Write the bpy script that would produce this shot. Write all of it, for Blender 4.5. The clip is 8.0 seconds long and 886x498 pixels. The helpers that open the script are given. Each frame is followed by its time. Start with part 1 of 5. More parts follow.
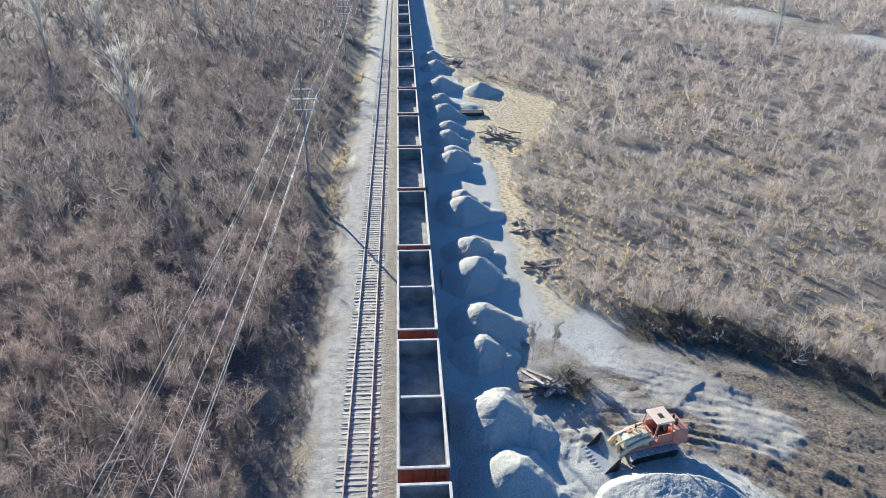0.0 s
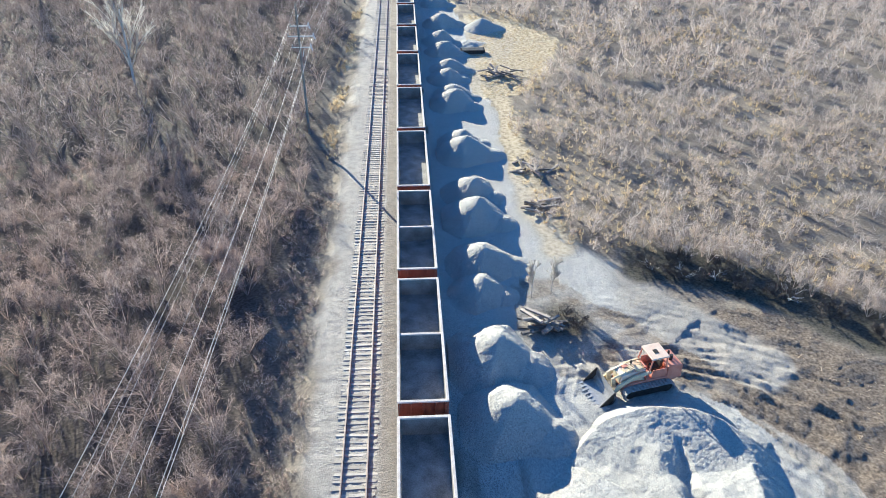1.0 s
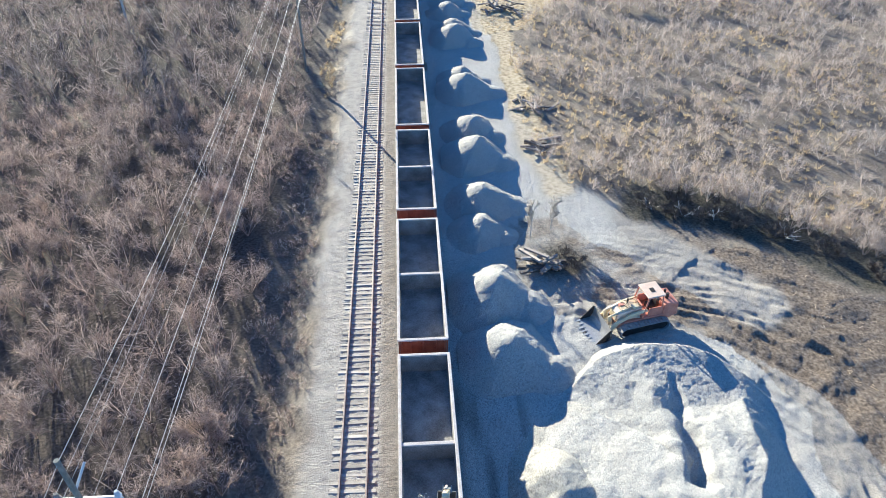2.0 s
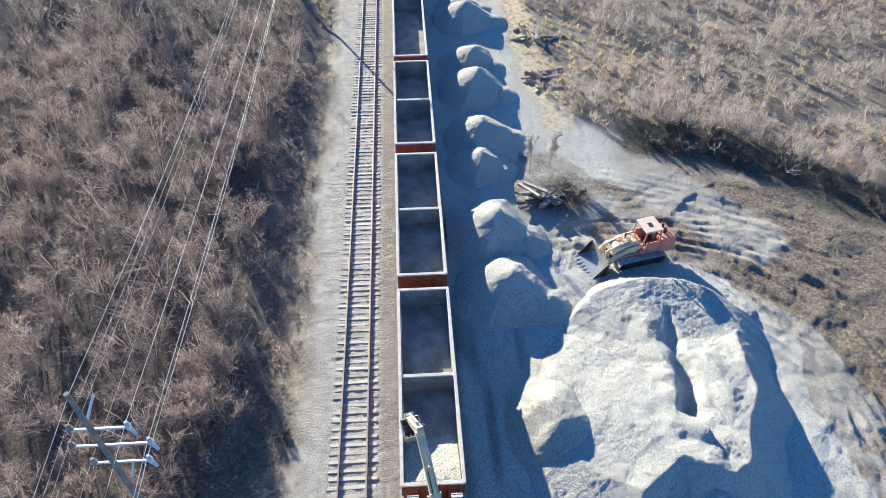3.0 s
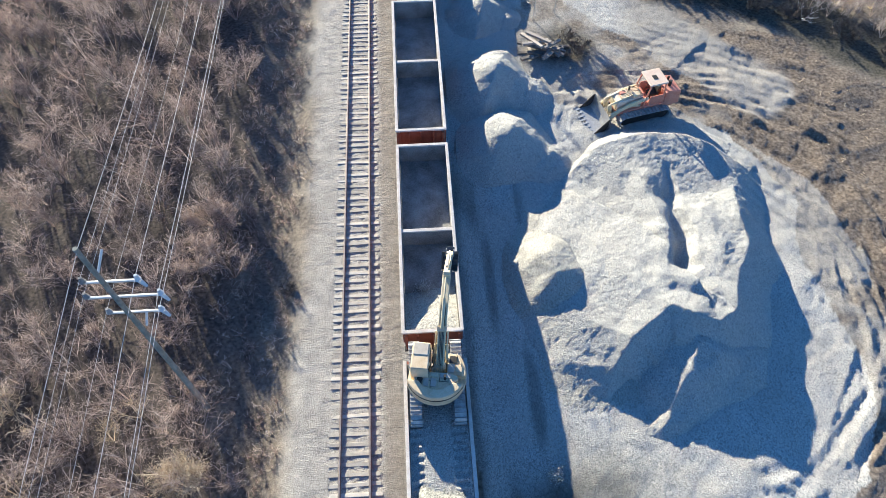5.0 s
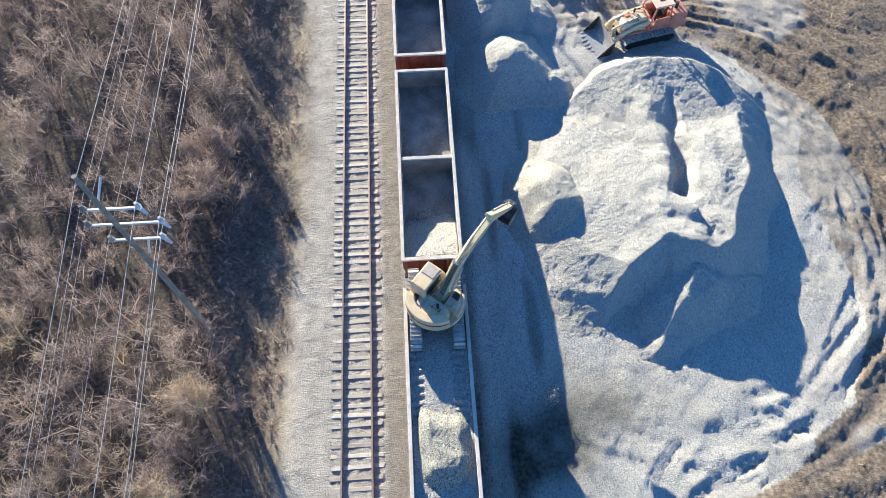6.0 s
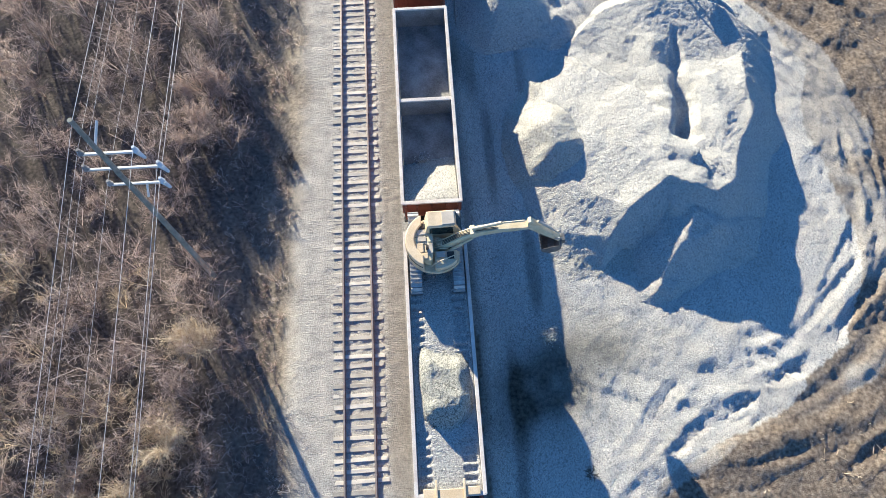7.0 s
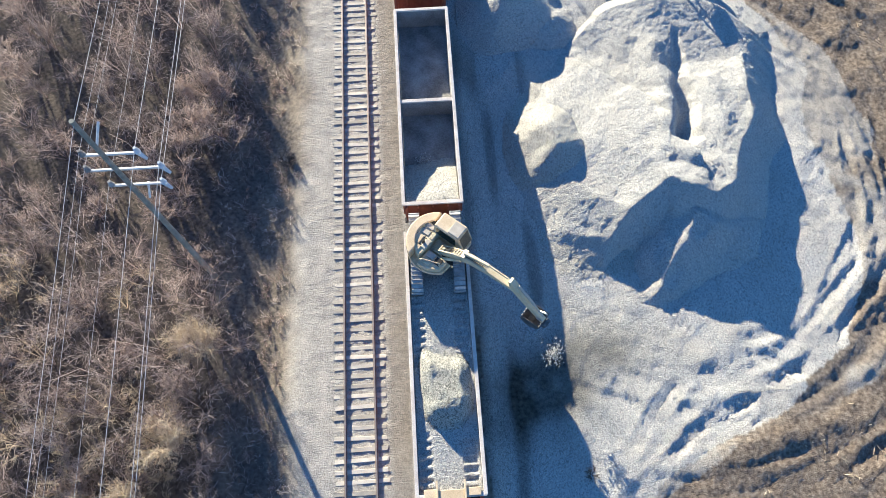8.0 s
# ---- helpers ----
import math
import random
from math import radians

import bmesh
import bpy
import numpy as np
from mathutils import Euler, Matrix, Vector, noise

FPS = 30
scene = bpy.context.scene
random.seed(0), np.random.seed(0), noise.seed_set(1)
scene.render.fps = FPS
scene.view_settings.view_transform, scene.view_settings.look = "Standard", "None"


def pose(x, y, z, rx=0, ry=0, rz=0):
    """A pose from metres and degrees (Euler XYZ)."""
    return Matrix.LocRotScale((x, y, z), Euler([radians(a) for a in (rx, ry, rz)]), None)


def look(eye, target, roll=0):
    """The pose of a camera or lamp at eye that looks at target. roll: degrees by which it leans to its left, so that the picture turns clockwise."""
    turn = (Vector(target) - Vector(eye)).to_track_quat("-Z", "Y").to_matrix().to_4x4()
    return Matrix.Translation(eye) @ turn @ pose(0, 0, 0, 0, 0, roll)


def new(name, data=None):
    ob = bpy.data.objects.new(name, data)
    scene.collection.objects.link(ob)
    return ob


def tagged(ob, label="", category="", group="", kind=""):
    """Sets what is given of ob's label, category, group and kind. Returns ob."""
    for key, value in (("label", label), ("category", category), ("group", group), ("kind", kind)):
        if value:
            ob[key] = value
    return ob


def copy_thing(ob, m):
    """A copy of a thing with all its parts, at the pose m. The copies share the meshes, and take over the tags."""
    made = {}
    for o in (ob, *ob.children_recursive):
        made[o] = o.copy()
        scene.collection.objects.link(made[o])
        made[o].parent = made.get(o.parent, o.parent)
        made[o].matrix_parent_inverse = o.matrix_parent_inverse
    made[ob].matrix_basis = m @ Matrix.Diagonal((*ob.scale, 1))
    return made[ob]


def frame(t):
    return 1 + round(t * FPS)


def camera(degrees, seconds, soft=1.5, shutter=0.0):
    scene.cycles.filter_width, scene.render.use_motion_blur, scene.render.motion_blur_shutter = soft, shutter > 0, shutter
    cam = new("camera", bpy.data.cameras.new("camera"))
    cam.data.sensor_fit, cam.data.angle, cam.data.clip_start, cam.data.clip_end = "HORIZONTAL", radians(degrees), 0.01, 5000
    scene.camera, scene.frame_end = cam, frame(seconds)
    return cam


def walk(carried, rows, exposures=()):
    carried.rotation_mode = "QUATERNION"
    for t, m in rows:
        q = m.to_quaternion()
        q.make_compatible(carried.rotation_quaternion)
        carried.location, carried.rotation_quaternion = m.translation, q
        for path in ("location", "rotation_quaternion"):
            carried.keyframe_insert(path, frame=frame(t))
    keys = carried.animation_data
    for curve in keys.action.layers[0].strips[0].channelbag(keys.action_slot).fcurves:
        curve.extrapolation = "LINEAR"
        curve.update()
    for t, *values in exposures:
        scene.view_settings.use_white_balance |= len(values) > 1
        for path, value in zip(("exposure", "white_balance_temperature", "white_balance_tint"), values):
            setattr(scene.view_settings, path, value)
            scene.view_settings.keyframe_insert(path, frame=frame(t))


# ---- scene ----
cam = camera(66.7, 8.0, 0.8)
PATH = [
    (0, (-0.907, -2.001, 33.224), (-0.792, -0.251, 32.263), 0.8),
    (0.5, (-0.838, -2.23, 33.078), (-0.726, -0.519, 32.048), 0.8),
    (1, (-0.68, -2.271, 33.154), (-0.576, -0.609, 32.046), 0.5),
    (1.5, (-0.597, -2.354, 33.245), (-0.498, -0.743, 32.063), 0.3),
    (3, (-0.516, -2.304, 33.553), (-0.426, -0.883, 32.149), 0.2),
    (3.5, (-0.406, -2.323, 33.599), (-0.325, -0.978, 32.121), 0.0),
    (4, (-0.258, -2.389, 33.672), (-0.19, -1.125, 32.124), -0.3),
    (4.5, (-0.374, -2.378, 33.674), (-0.305, -1.199, 32.059), -0.2),
    (6, (-0.197, -2.522, 33.819), (-0.151, -1.613, 32.038), -0.6),
    (6.5, (-0.234, -2.521, 33.864), (-0.192, -1.71, 32.036), -0.6),
    (7, (-0.313, -2.49, 33.875), (-0.269, -1.736, 32.024), -0.3),
    (7.5, (-0.342, -2.464, 33.897), (-0.298, -1.709, 32.045), -0.3),
    (8, (-0.318, -2.472, 33.918), (-0.276, -1.717, 32.066), -0.4),
]
walk(cam, [(t, look(eye, target, roll)) for t, eye, target, roll in PATH], [(0, 1.73, 4400, 6.5), (0.5, 1.92, 4420, 6), (1.5, 1.93, 4440, 6.5), (3, 1.86, 4500, 7.5), (4.5, 1.85, 4560, 8), (8, 1.93, 4660, 8.5)])

# ---- world, sun, exposure ----
SUN_WAY = Vector((0.44, -0.90, -0.275)).normalized()
world = bpy.data.worlds.new("world")
scene.world = world
world.use_nodes = True
wn = world.node_tree.nodes
sky = wn.new("ShaderNodeTexSky")
sky.sky_type = "NISHITA"
sky.sun_disc = False
sky.sun_elevation = radians(15.5)
sky.sun_rotation = math.atan2(-SUN_WAY.x, -SUN_WAY.y)
sky.ozone_density = 3.6
sky.dust_density = 0.0
sky.air_density = 1.1
world.node_tree.links.new(sky.outputs[0], wn["Background"].inputs[0])
wn["Background"].inputs[1].default_value = 0.050
sun_data = bpy.data.lights.new("sun", "SUN")
sun_data.energy, sun_data.angle, sun_data.color = 5.0, radians(0.5), (1.0, 0.735, 0.39)
sun = new("sun", sun_data)
sun.matrix_world = look((0, 0, 60), Vector((0, 0, 60)) + SUN_WAY)


# ---- materials ----
def mat(name, rough=0.8, metal=0.0):
    m = bpy.data.materials.new(name)
    m.use_nodes = True
    n, l = m.node_tree.nodes, m.node_tree.links
    b = n["Principled BSDF"]
    b.inputs["Roughness"].default_value = rough
    b.inputs["Metallic"].default_value = metal
    return m, n, l, b


def nz(n, l, scale, detail=4.0, kind="ShaderNodeTexNoise", coords="Position"):
    t = n.new(kind)
    if kind == "ShaderNodeTexNoise":
        t.inputs["Detail"].default_value = detail
    t.inputs["Scale"].default_value = scale
    if coords == "Position":
        g = n.new("ShaderNodeNewGeometry")
        l.new(g.outputs["Position"], t.inputs["Vector"])
    else:
        g = n.new("ShaderNodeTexCoord")
        l.new(g.outputs["Object"], t.inputs["Vector"])
    return t


def ramp(n, l, src, stops):
    r = n.new("ShaderNodeValToRGB")
    e = r.color_ramp.elements
    while len(e) < len(stops):
        e.new(0.5)
    for i, (p, c) in enumerate(stops):
        e[i].position, e[i].color = p, (*c, 1)
    l.new(src, r.inputs[0])
    return r.outputs[0]


def mixc(n, l, fac, a, b, mode="MIX"):
    x = n.new("ShaderNodeMix")
    x.data_type, x.blend_type = "RGBA", mode
    for s, v in ((x.inputs[0], fac), (x.inputs[6], a), (x.inputs[7], b)):
        if isinstance(v, (int, float)):
            s.default_value = v
        elif isinstance(v, tuple):
            s.default_value = (*v, 1)
        else:
            l.new(v, s)
    return x.outputs[2]


def bump(n, l, b, height, strength, dist):
    x = n.new("ShaderNodeBump")
    x.inputs["Strength"].default_value, x.inputs["Distance"].default_value = strength, dist
    l.new(height, x.inputs["Height"])
    l.new(x.outputs[0], b.inputs["Normal"])


def gravel_colour(n, l, light, dark, warm):
    """Crushed stone: each stone has its own grey and stands proud of dark gaps, with dust patches between."""
    v = nz(n, l, 19.0, kind="ShaderNodeTexVoronoi")
    u = nz(n, l, 8.5, kind="ShaderNodeTexVoronoi")
    s1, s2 = n.new("ShaderNodeSeparateColor"), n.new("ShaderNodeSeparateColor")
    l.new(v.outputs["Color"], s1.inputs[0])
    l.new(u.outputs["Color"], s2.inputs[0])
    # height: a rounded stone in each cell, lifted by a chance amount
    dome = n.new("ShaderNodeMath")
    dome.operation = "MULTIPLY_ADD"
    l.new(v.outputs["Distance"], dome.inputs[0])
    dome.inputs[1].default_value = -0.9
    l.new(s1.outputs[0], dome.inputs[2])
    both = n.new("ShaderNodeMath")
    both.operation = "MULTIPLY_ADD"
    l.new(s2.outputs[0], both.inputs[0])
    both.inputs[1].default_value = 0.5
    l.new(dome.outputs[0], both.inputs[2])
    c = ramp(n, l, s1.outputs[1], [(0.0, tuple(0.7 * d for d in dark)), (0.14, dark), (0.4, light), (0.82, light), (1.0, tuple(min(0.9, 1.25 * w) for w in warm))])
    p = nz(n, l, 0.55, 6)
    c = mixc(n, l, ramp(n, l, p.outputs[0], [(0.35, (0, 0, 0)), (0.7, (0.4, 0.4, 0.4))]), c, tuple(0.82 * w for w in warm))
    c = mixc(n, l, ramp(n, l, v.outputs["Distance"], [(0.5, (0, 0, 0)), (0.8, (0.35, 0.35, 0.35))]), c, tuple(0.6 * d for d in dark))
    return c, both.outputs[0]


def m_gravel(name, light=(0.49, 0.475, 0.44), dark=(0.32, 0.312, 0.295), warm=(0.57, 0.525, 0.445)):
    m, n, l, b = mat(name, 0.95)
    c, h = gravel_colour(n, l, light, dark, warm)
    l.new(c, b.inputs["Base Color"])
    bump(n, l, b, h, 0.85, 0.042)
    return m


def m_plain(name, col, col2, scale=3.0, rough=0.7, metal=0.0, bumps=0.2, dist=0.01, lo=0.35, hi=0.7, coords="Position", rand=0.0):
    """Two tones in uneven patches, a finer grain over them, and a light relief."""
    m, n, l, b = mat(name, rough, metal)
    t = nz(n, l, scale, 7, coords=coords)
    f = nz(n, l, scale * 14, 3, coords=coords)
    c = ramp(n, l, t.outputs[0], [(lo, col), (hi, col2)])
    c = mixc(n, l, 0.35, c, ramp(n, l, f.outputs[0], [(0.3, tuple(0.55 * v for v in col)), (0.7, col2)]))
    if rand:
        o = n.new("ShaderNodeObjectInfo")
        c = mixc(n, l, rand, c, ramp(n, l, o.outputs["Random"], [(0.0, tuple(0.5 * v for v in col)), (1.0, tuple(min(1, 1.5 * v) for v in col2))]))
    l.new(c, b.inputs["Base Color"])
    bump(n, l, b, f.outputs[0], bumps, dist)
    return m


def m_twig(name, cols):
    """Bare twigs: a tone of its own for each, and one for each shrub."""
    m, n, l, b = mat(name, 0.9)
    g = n.new("ShaderNodeNewGeometry")
    a = ramp(n, l, g.outputs["Random Per Island"], [(0.0, cols[0]), (0.5, cols[1]), (1.0, cols[2])])
    t = n.new("ShaderNodeAttribute")
    t.attribute_name = "tone"
    c = mixc(n, l, ramp(n, l, t.outputs["Fac"], [(0.45, (0, 0, 0)), (1.0, (0.75, 0.75, 0.75))]), a, cols[3])
    c = mixc(n, l, ramp(n, l, t.outputs["Fac"], [(0.0, (0.45, 0.45, 0.45)), (0.4, (0, 0, 0))]), c, tuple(0.6 * v for v in cols[0]))
    l.new(c, b.inputs["Base Color"])
    # a round twig shows its lit side from most directions, a flat one does not: let light through
    t = n.new("ShaderNodeBsdfTranslucent")
    l.new(c, t.inputs[0])
    x = n.new("ShaderNodeMixShader")
    x.inputs[0].default_value = 0.40
    l.new(b.outputs[0], x.inputs[1])
    l.new(t.outputs[0], x.inputs[2])
    l.new(x.outputs[0], n["Material Output"].inputs[0])
    return m


def m_ground():
    """Leaf litter and dead grass, with limestone gravel and bare mud where the two weights lie."""
    m, n, l, b = mat("ground", 0.97)
    gc, gh = gravel_colour(n, l, (0.56, 0.54, 0.50), (0.32, 0.31, 0.295), (0.64, 0.59, 0.50))
    t1, t2 = nz(n, l, 0.35, 8), nz(n, l, 5.0, 6)
    lit = ramp(n, l, t1.outputs[0], [(0.3, (0.10, 0.082, 0.065)), (0.5, (0.20, 0.162, 0.125)), (0.68, (0.40, 0.335, 0.235))])
    lit = mixc(n, l, 0.5, lit, ramp(n, l, t2.outputs[0], [(0.3, (0.06, 0.05, 0.04)), (0.7, (0.38, 0.32, 0.25))]))
    mud = ramp(n, l, t2.outputs[0], [(0.3, (0.075, 0.055, 0.039)), (0.52, (0.19, 0.148, 0.108)), (0.75, (0.34, 0.28, 0.21))])
    old = ramp(n, l, nz(n, l, 1.4, 7).outputs[0], [(0.3, (0.22, 0.19, 0.155)), (0.7, (0.50, 0.445, 0.37))])
    old = mixc(n, l, 0.45, old, gc)
    straw = ramp(n, l, nz(n, l, 2.2, 8).outputs[0], [(0.3, (0.26, 0.20, 0.12)), (0.5, (0.52, 0.42, 0.26)), (0.75, (0.66, 0.57, 0.40))])
    leaf = ramp(n, l, t2.outputs[0], [(0.3, (0.028, 0.022, 0.018)), (0.7, (0.13, 0.10, 0.08))])
    # dark tone for ground stains and for the brush shade painted at the field edge
    stain_shade_tone = ramp(n, l, t2.outputs[0], [(0.3, (0.022, 0.020, 0.015)), (0.7, (0.11, 0.10, 0.072))])
    for name, other in (("leaf", leaf), ("straw", straw), ("mud", mud), ("ballast", old), ("gravel", gc), ("stain_shade", stain_shade_tone)):
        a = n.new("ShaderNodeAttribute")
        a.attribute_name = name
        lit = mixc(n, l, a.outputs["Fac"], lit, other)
    l.new(lit, b.inputs["Base Color"])
    mm = n.new("ShaderNodeMath")
    mm.operation = "ADD"
    l.new(gh, mm.inputs[0])
    l.new(t2.outputs[0], mm.inputs[1])
    bump(n, l, b, mm.outputs[0], 0.85, 0.042)
    return m


GROUND = m_ground()
GRAVEL = m_gravel("limestone_gravel")
BEIGE = m_gravel("beige_gravel", (0.48, 0.455, 0.40), (0.29, 0.275, 0.24), (0.56, 0.52, 0.43))
OLIVE = m_gravel("olive_gravel", (0.39, 0.375, 0.325), (0.12, 0.118, 0.10), (0.50, 0.475, 0.40))
RUST = m_plain("rusty_red_steel", (0.20, 0.055, 0.03), (0.36, 0.12, 0.065), 1.6, 0.75, 0.1, 0.3, rand=0.12)
RIM = m_plain("dusty_pale_rim", (0.52, 0.44, 0.38), (0.72, 0.66, 0.60), 2.2, 0.85, 0.0, 0.2)
INSIDE = m_plain("dusty_dark_steel", (0.16, 0.15, 0.14), (0.42, 0.40, 0.375), 0.9, 0.8, 0.1, 0.3)
DARK = m_plain("dark_steel", (0.03, 0.028, 0.027), (0.09, 0.08, 0.07), 2, 0.6, 0.5)
TIE = m_plain("weathered_tie_wood", (0.36, 0.325, 0.265), (0.64, 0.58, 0.49), 2.5, 0.9, 0, 0.5, 0.02, rand=0.35)
OLDTIE = m_plain("old_tie_wood", (0.10, 0.085, 0.072), (0.36, 0.31, 0.265), 2.5, 0.9, 0, 0.5, 0.02, rand=0.5)
RAIL = m_plain("rusty_rail", (0.20, 0.13, 0.095), (0.34, 0.25, 0.20), 4, 0.55, 0.3)
RAILTOP = m_plain("worn_rail_head", (0.30, 0.24, 0.20), (0.46, 0.40, 0.35), 4, 0.4, 0.5)
YELLOW = m_plain("dusty_yellow_paint", (0.58, 0.46, 0.26), (0.76, 0.67, 0.46), 2.0, 0.55, 0, 0.15)
CREAM = m_plain("dusty_cream_paint", (0.58, 0.43, 0.24), (0.76, 0.62, 0.42), 2.0, 0.6, 0, 0.15)
ORANGE = m_plain("faded_orange_paint", (0.56, 0.18, 0.10), (0.70, 0.34, 0.23), 1.8, 0.55, 0, 0.15)
PALEORANGE = m_plain("sun_bleached_paint", (0.70, 0.48, 0.33), (0.80, 0.66, 0.52), 1.8, 0.6, 0, 0.15)
TRACKSTEEL = m_plain("track_steel", (0.26, 0.25, 0.24), (0.58, 0.56, 0.53), 4, 0.6, 0.1)
BUCKET = m_plain("worn_dark_steel", (0.07, 0.068, 0.065), (0.26, 0.25, 0.235), 3, 0.5, 0.4)
CHROME = m_plain("scraped_steel", (0.42, 0.40, 0.38), (0.62, 0.60, 0.57), 6, 0.4, 0.6)
GREYPANEL = m_plain("dusty_tan_panel", (0.42, 0.365, 0.29), (0.60, 0.53, 0.43), 3, 0.55)
POLEWOOD = m_plain("grey_pole_wood", (0.17, 0.17, 0.14), (0.34, 0.33, 0.285), 3, 0.9, 0, 0.4)
ARMWHITE = m_plain("galvanised_arm", (0.62, 0.62, 0.60), (0.80, 0.79, 0.76), 5, 0.5)
CERAMIC = m_plain("grey_ceramic", (0.50, 0.52, 0.54), (0.72, 0.73, 0.74), 8, 0.25)
WIRE = m_plain("aluminium_wire", (0.60, 0.58, 0.56), (0.76, 0.74, 0.72), 8, 0.5, 0.0)
BARK = m_plain("pale_bark", (0.42, 0.39, 0.35), (0.66, 0.63, 0.58), 2, 0.9)
STICK = m_plain("dead_wood", (0.06, 0.05, 0.04), (0.17, 0.14, 0.115), 2, 0.95)
PALETWIG = m_twig("pale_twigs", [(0.55, 0.51, 0.46), (0.68, 0.64, 0.59), (0.80, 0.77, 0.72), (0.62, 0.58, 0.52)])
GLASS, _n, _l, _b = mat("cab_glass", 0.05)
_b.inputs["Base Color"].default_value = (0.02, 0.03, 0.03, 1)
TWIG_L = m_twig("brown_twigs", [(0.10, 0.073, 0.063), (0.33, 0.258, 0.228), (0.68, 0.575, 0.51), (0.33, 0.242, 0.203)])
# far brown twigs with the distance haze put into the colour
TWIG_HAZE = m_twig("hazy_grey_twigs", [(0.08, 0.066, 0.06), (0.25, 0.205, 0.19), (0.50, 0.435, 0.41), (0.24, 0.185, 0.165)])
TWIG_R = m_twig("tan_twigs", [(0.25, 0.208, 0.182), (0.49, 0.42, 0.37), (0.75, 0.67, 0.60), (0.49, 0.395, 0.32)])
TWIG_RED = m_twig("reddish_twigs", [(0.26, 0.19, 0.165), (0.44, 0.335, 0.29), (0.64, 0.52, 0.46), (0.42, 0.31, 0.26)])
TWIG_TAN2 = m_twig("pale_reddish_twigs", [(0.30, 0.23, 0.19), (0.46, 0.36, 0.30), (0.62, 0.51, 0.44), (0.42, 0.32, 0.26)])
TWIG_TAN = m_twig("straw_twigs", [(0.46, 0.36, 0.24), (0.62, 0.51, 0.36), (0.74, 0.64, 0.48), (0.62, 0.50, 0.34)])
GRASS = m_twig("dead_grass", [(0.46, 0.36, 0.20), (0.62, 0.50, 0.30), (0.74, 0.63, 0.43), (0.62, 0.48, 0.27)])


# ---- mesh helpers ----
def link(name, bm, material, parent=None, label="", smooth=False):
    me = bpy.data.meshes.new(name)
    bm.to_mesh(me)
    bm.free()
    for mm in material if isinstance(material, (list, tuple)) else [material]:
        me.materials.append(mm)
    if smooth:
        me.polygons.foreach_set("use_smooth", [True] * len(me.polygons))
    ob = new(name, me)
    if parent is not None:
        ob.parent = parent
    if label:
        ob["label"] = label
    return ob


def part(name, bm, material, parent, label="", smooth=False):
    return link(name, bm, material, parent, label, smooth)


def again(name, src, parent, m):
    """One more object on the mesh of src."""
    ob = new(name, src.data)
    ob.parent = parent
    ob.matrix_basis = m
    return ob


def empty(name, m=None):
    ob = new(name)
    if m is not None:
        ob.matrix_basis = m
    return ob


def box(bm, x0, x1, y0, y1, z0, z1, bev=0.0, m=None, mi=0):
    g = bmesh.ops.create_cube(bm, size=1.0, matrix=Matrix.Translation(((x0 + x1) / 2, (y0 + y1) / 2, (z0 + z1) / 2)) @ Matrix.Diagonal((x1 - x0, y1 - y0, z1 - z0, 1)))
    vs = g["verts"]
    if bev:
        es = list({e for v in vs for e in v.link_edges})
        r = bmesh.ops.bevel(bm, geom=es, offset=bev, segments=2, affect="EDGES", profile=0.5)
        vs = list({v for v in r["verts"]} | {v for v in vs if v.is_valid})
    if m is not None:
        bmesh.ops.transform(bm, matrix=m, verts=vs)
    if mi:
        for f in {f for v in vs for f in v.link_faces}:
            f.material_index = mi
    return vs


def cyl(bm, p0, p1, r0, r1=None, seg=10, cap=True):
    p0, p1 = Vector(p0), Vector(p1)
    d = p1 - p0
    mm = Matrix.Translation((p0 + p1) / 2) @ d.to_track_quat("Z", "Y").to_matrix().to_4x4()
    return bmesh.ops.create_cone(bm, cap_ends=cap, segments=seg, radius1=r0, radius2=r0 if r1 is None else r1, depth=d.length, matrix=mm)["verts"]


def prism(bm, pts, x0, x1, bev=0.0):
    """An outline of (y, z) points, drawn out from x0 to x1."""
    a = [bm.verts.new((x0, y, z)) for y, z in pts]
    b = [bm.verts.new((x1, y, z)) for y, z in pts]
    n = len(pts)
    fs = [bm.faces.new(a), bm.faces.new(b[::-1])]
    for i in range(n):
        fs.append(bm.faces.new((a[i], b[i], b[(i + 1) % n], a[(i + 1) % n])))
    bmesh.ops.recalc_face_normals(bm, faces=fs)
    if bev:
        bmesh.ops.bevel(bm, geom=list({e for f in fs for e in f.edges}), offset=bev, segments=2, affect="EDGES", profile=0.5)


def slab(bm, pts, z0, z1, bev=0.0):
    """An outline of (x, y) points, drawn up from z0 to z1."""
    a = [bm.verts.new((x, y, z0)) for x, y in pts]
    b = [bm.verts.new((x, y, z1)) for x, y in pts]
    n = len(pts)
    fs = [bm.faces.new(a[::-1]), bm.faces.new(b)]
    for i in range(n):
        fs.append(bm.faces.new((a[i], a[(i + 1) % n], b[(i + 1) % n], b[i])))
    bmesh.ops.recalc_face_normals(bm, faces=fs)
    if bev:
        bmesh.ops.bevel(bm, geom=list({e for f in fs for e in f.edges}), offset=bev, segments=2, affect="EDGES", profile=0.5)


def raw(name, verts, tris, material, smooth=False):
    me = bpy.data.meshes.new(name)
    verts, tris = np.asarray(verts, np.float32), np.asarray(tris, np.int32)
    k = tris.shape[1]
    me.vertices.add(len(verts))
    me.vertices.foreach_set("co", verts.ravel())
    me.loops.add(tris.size)
    me.loops.foreach_set("vertex_index", tris.ravel())
    me.polygons.add(len(tris))
    me.polygons.foreach_set("loop_start", np.arange(0, tris.size, k, dtype=np.int32))
    me.polygons.foreach_set("loop_total", np.full(len(tris), k, np.int32))
    me.materials.append(material)
    me.update(calc_edges=True)
    if smooth:
        me.polygons.foreach_set("use_smooth", [True] * len(me.polygons))
    return new(name, me)


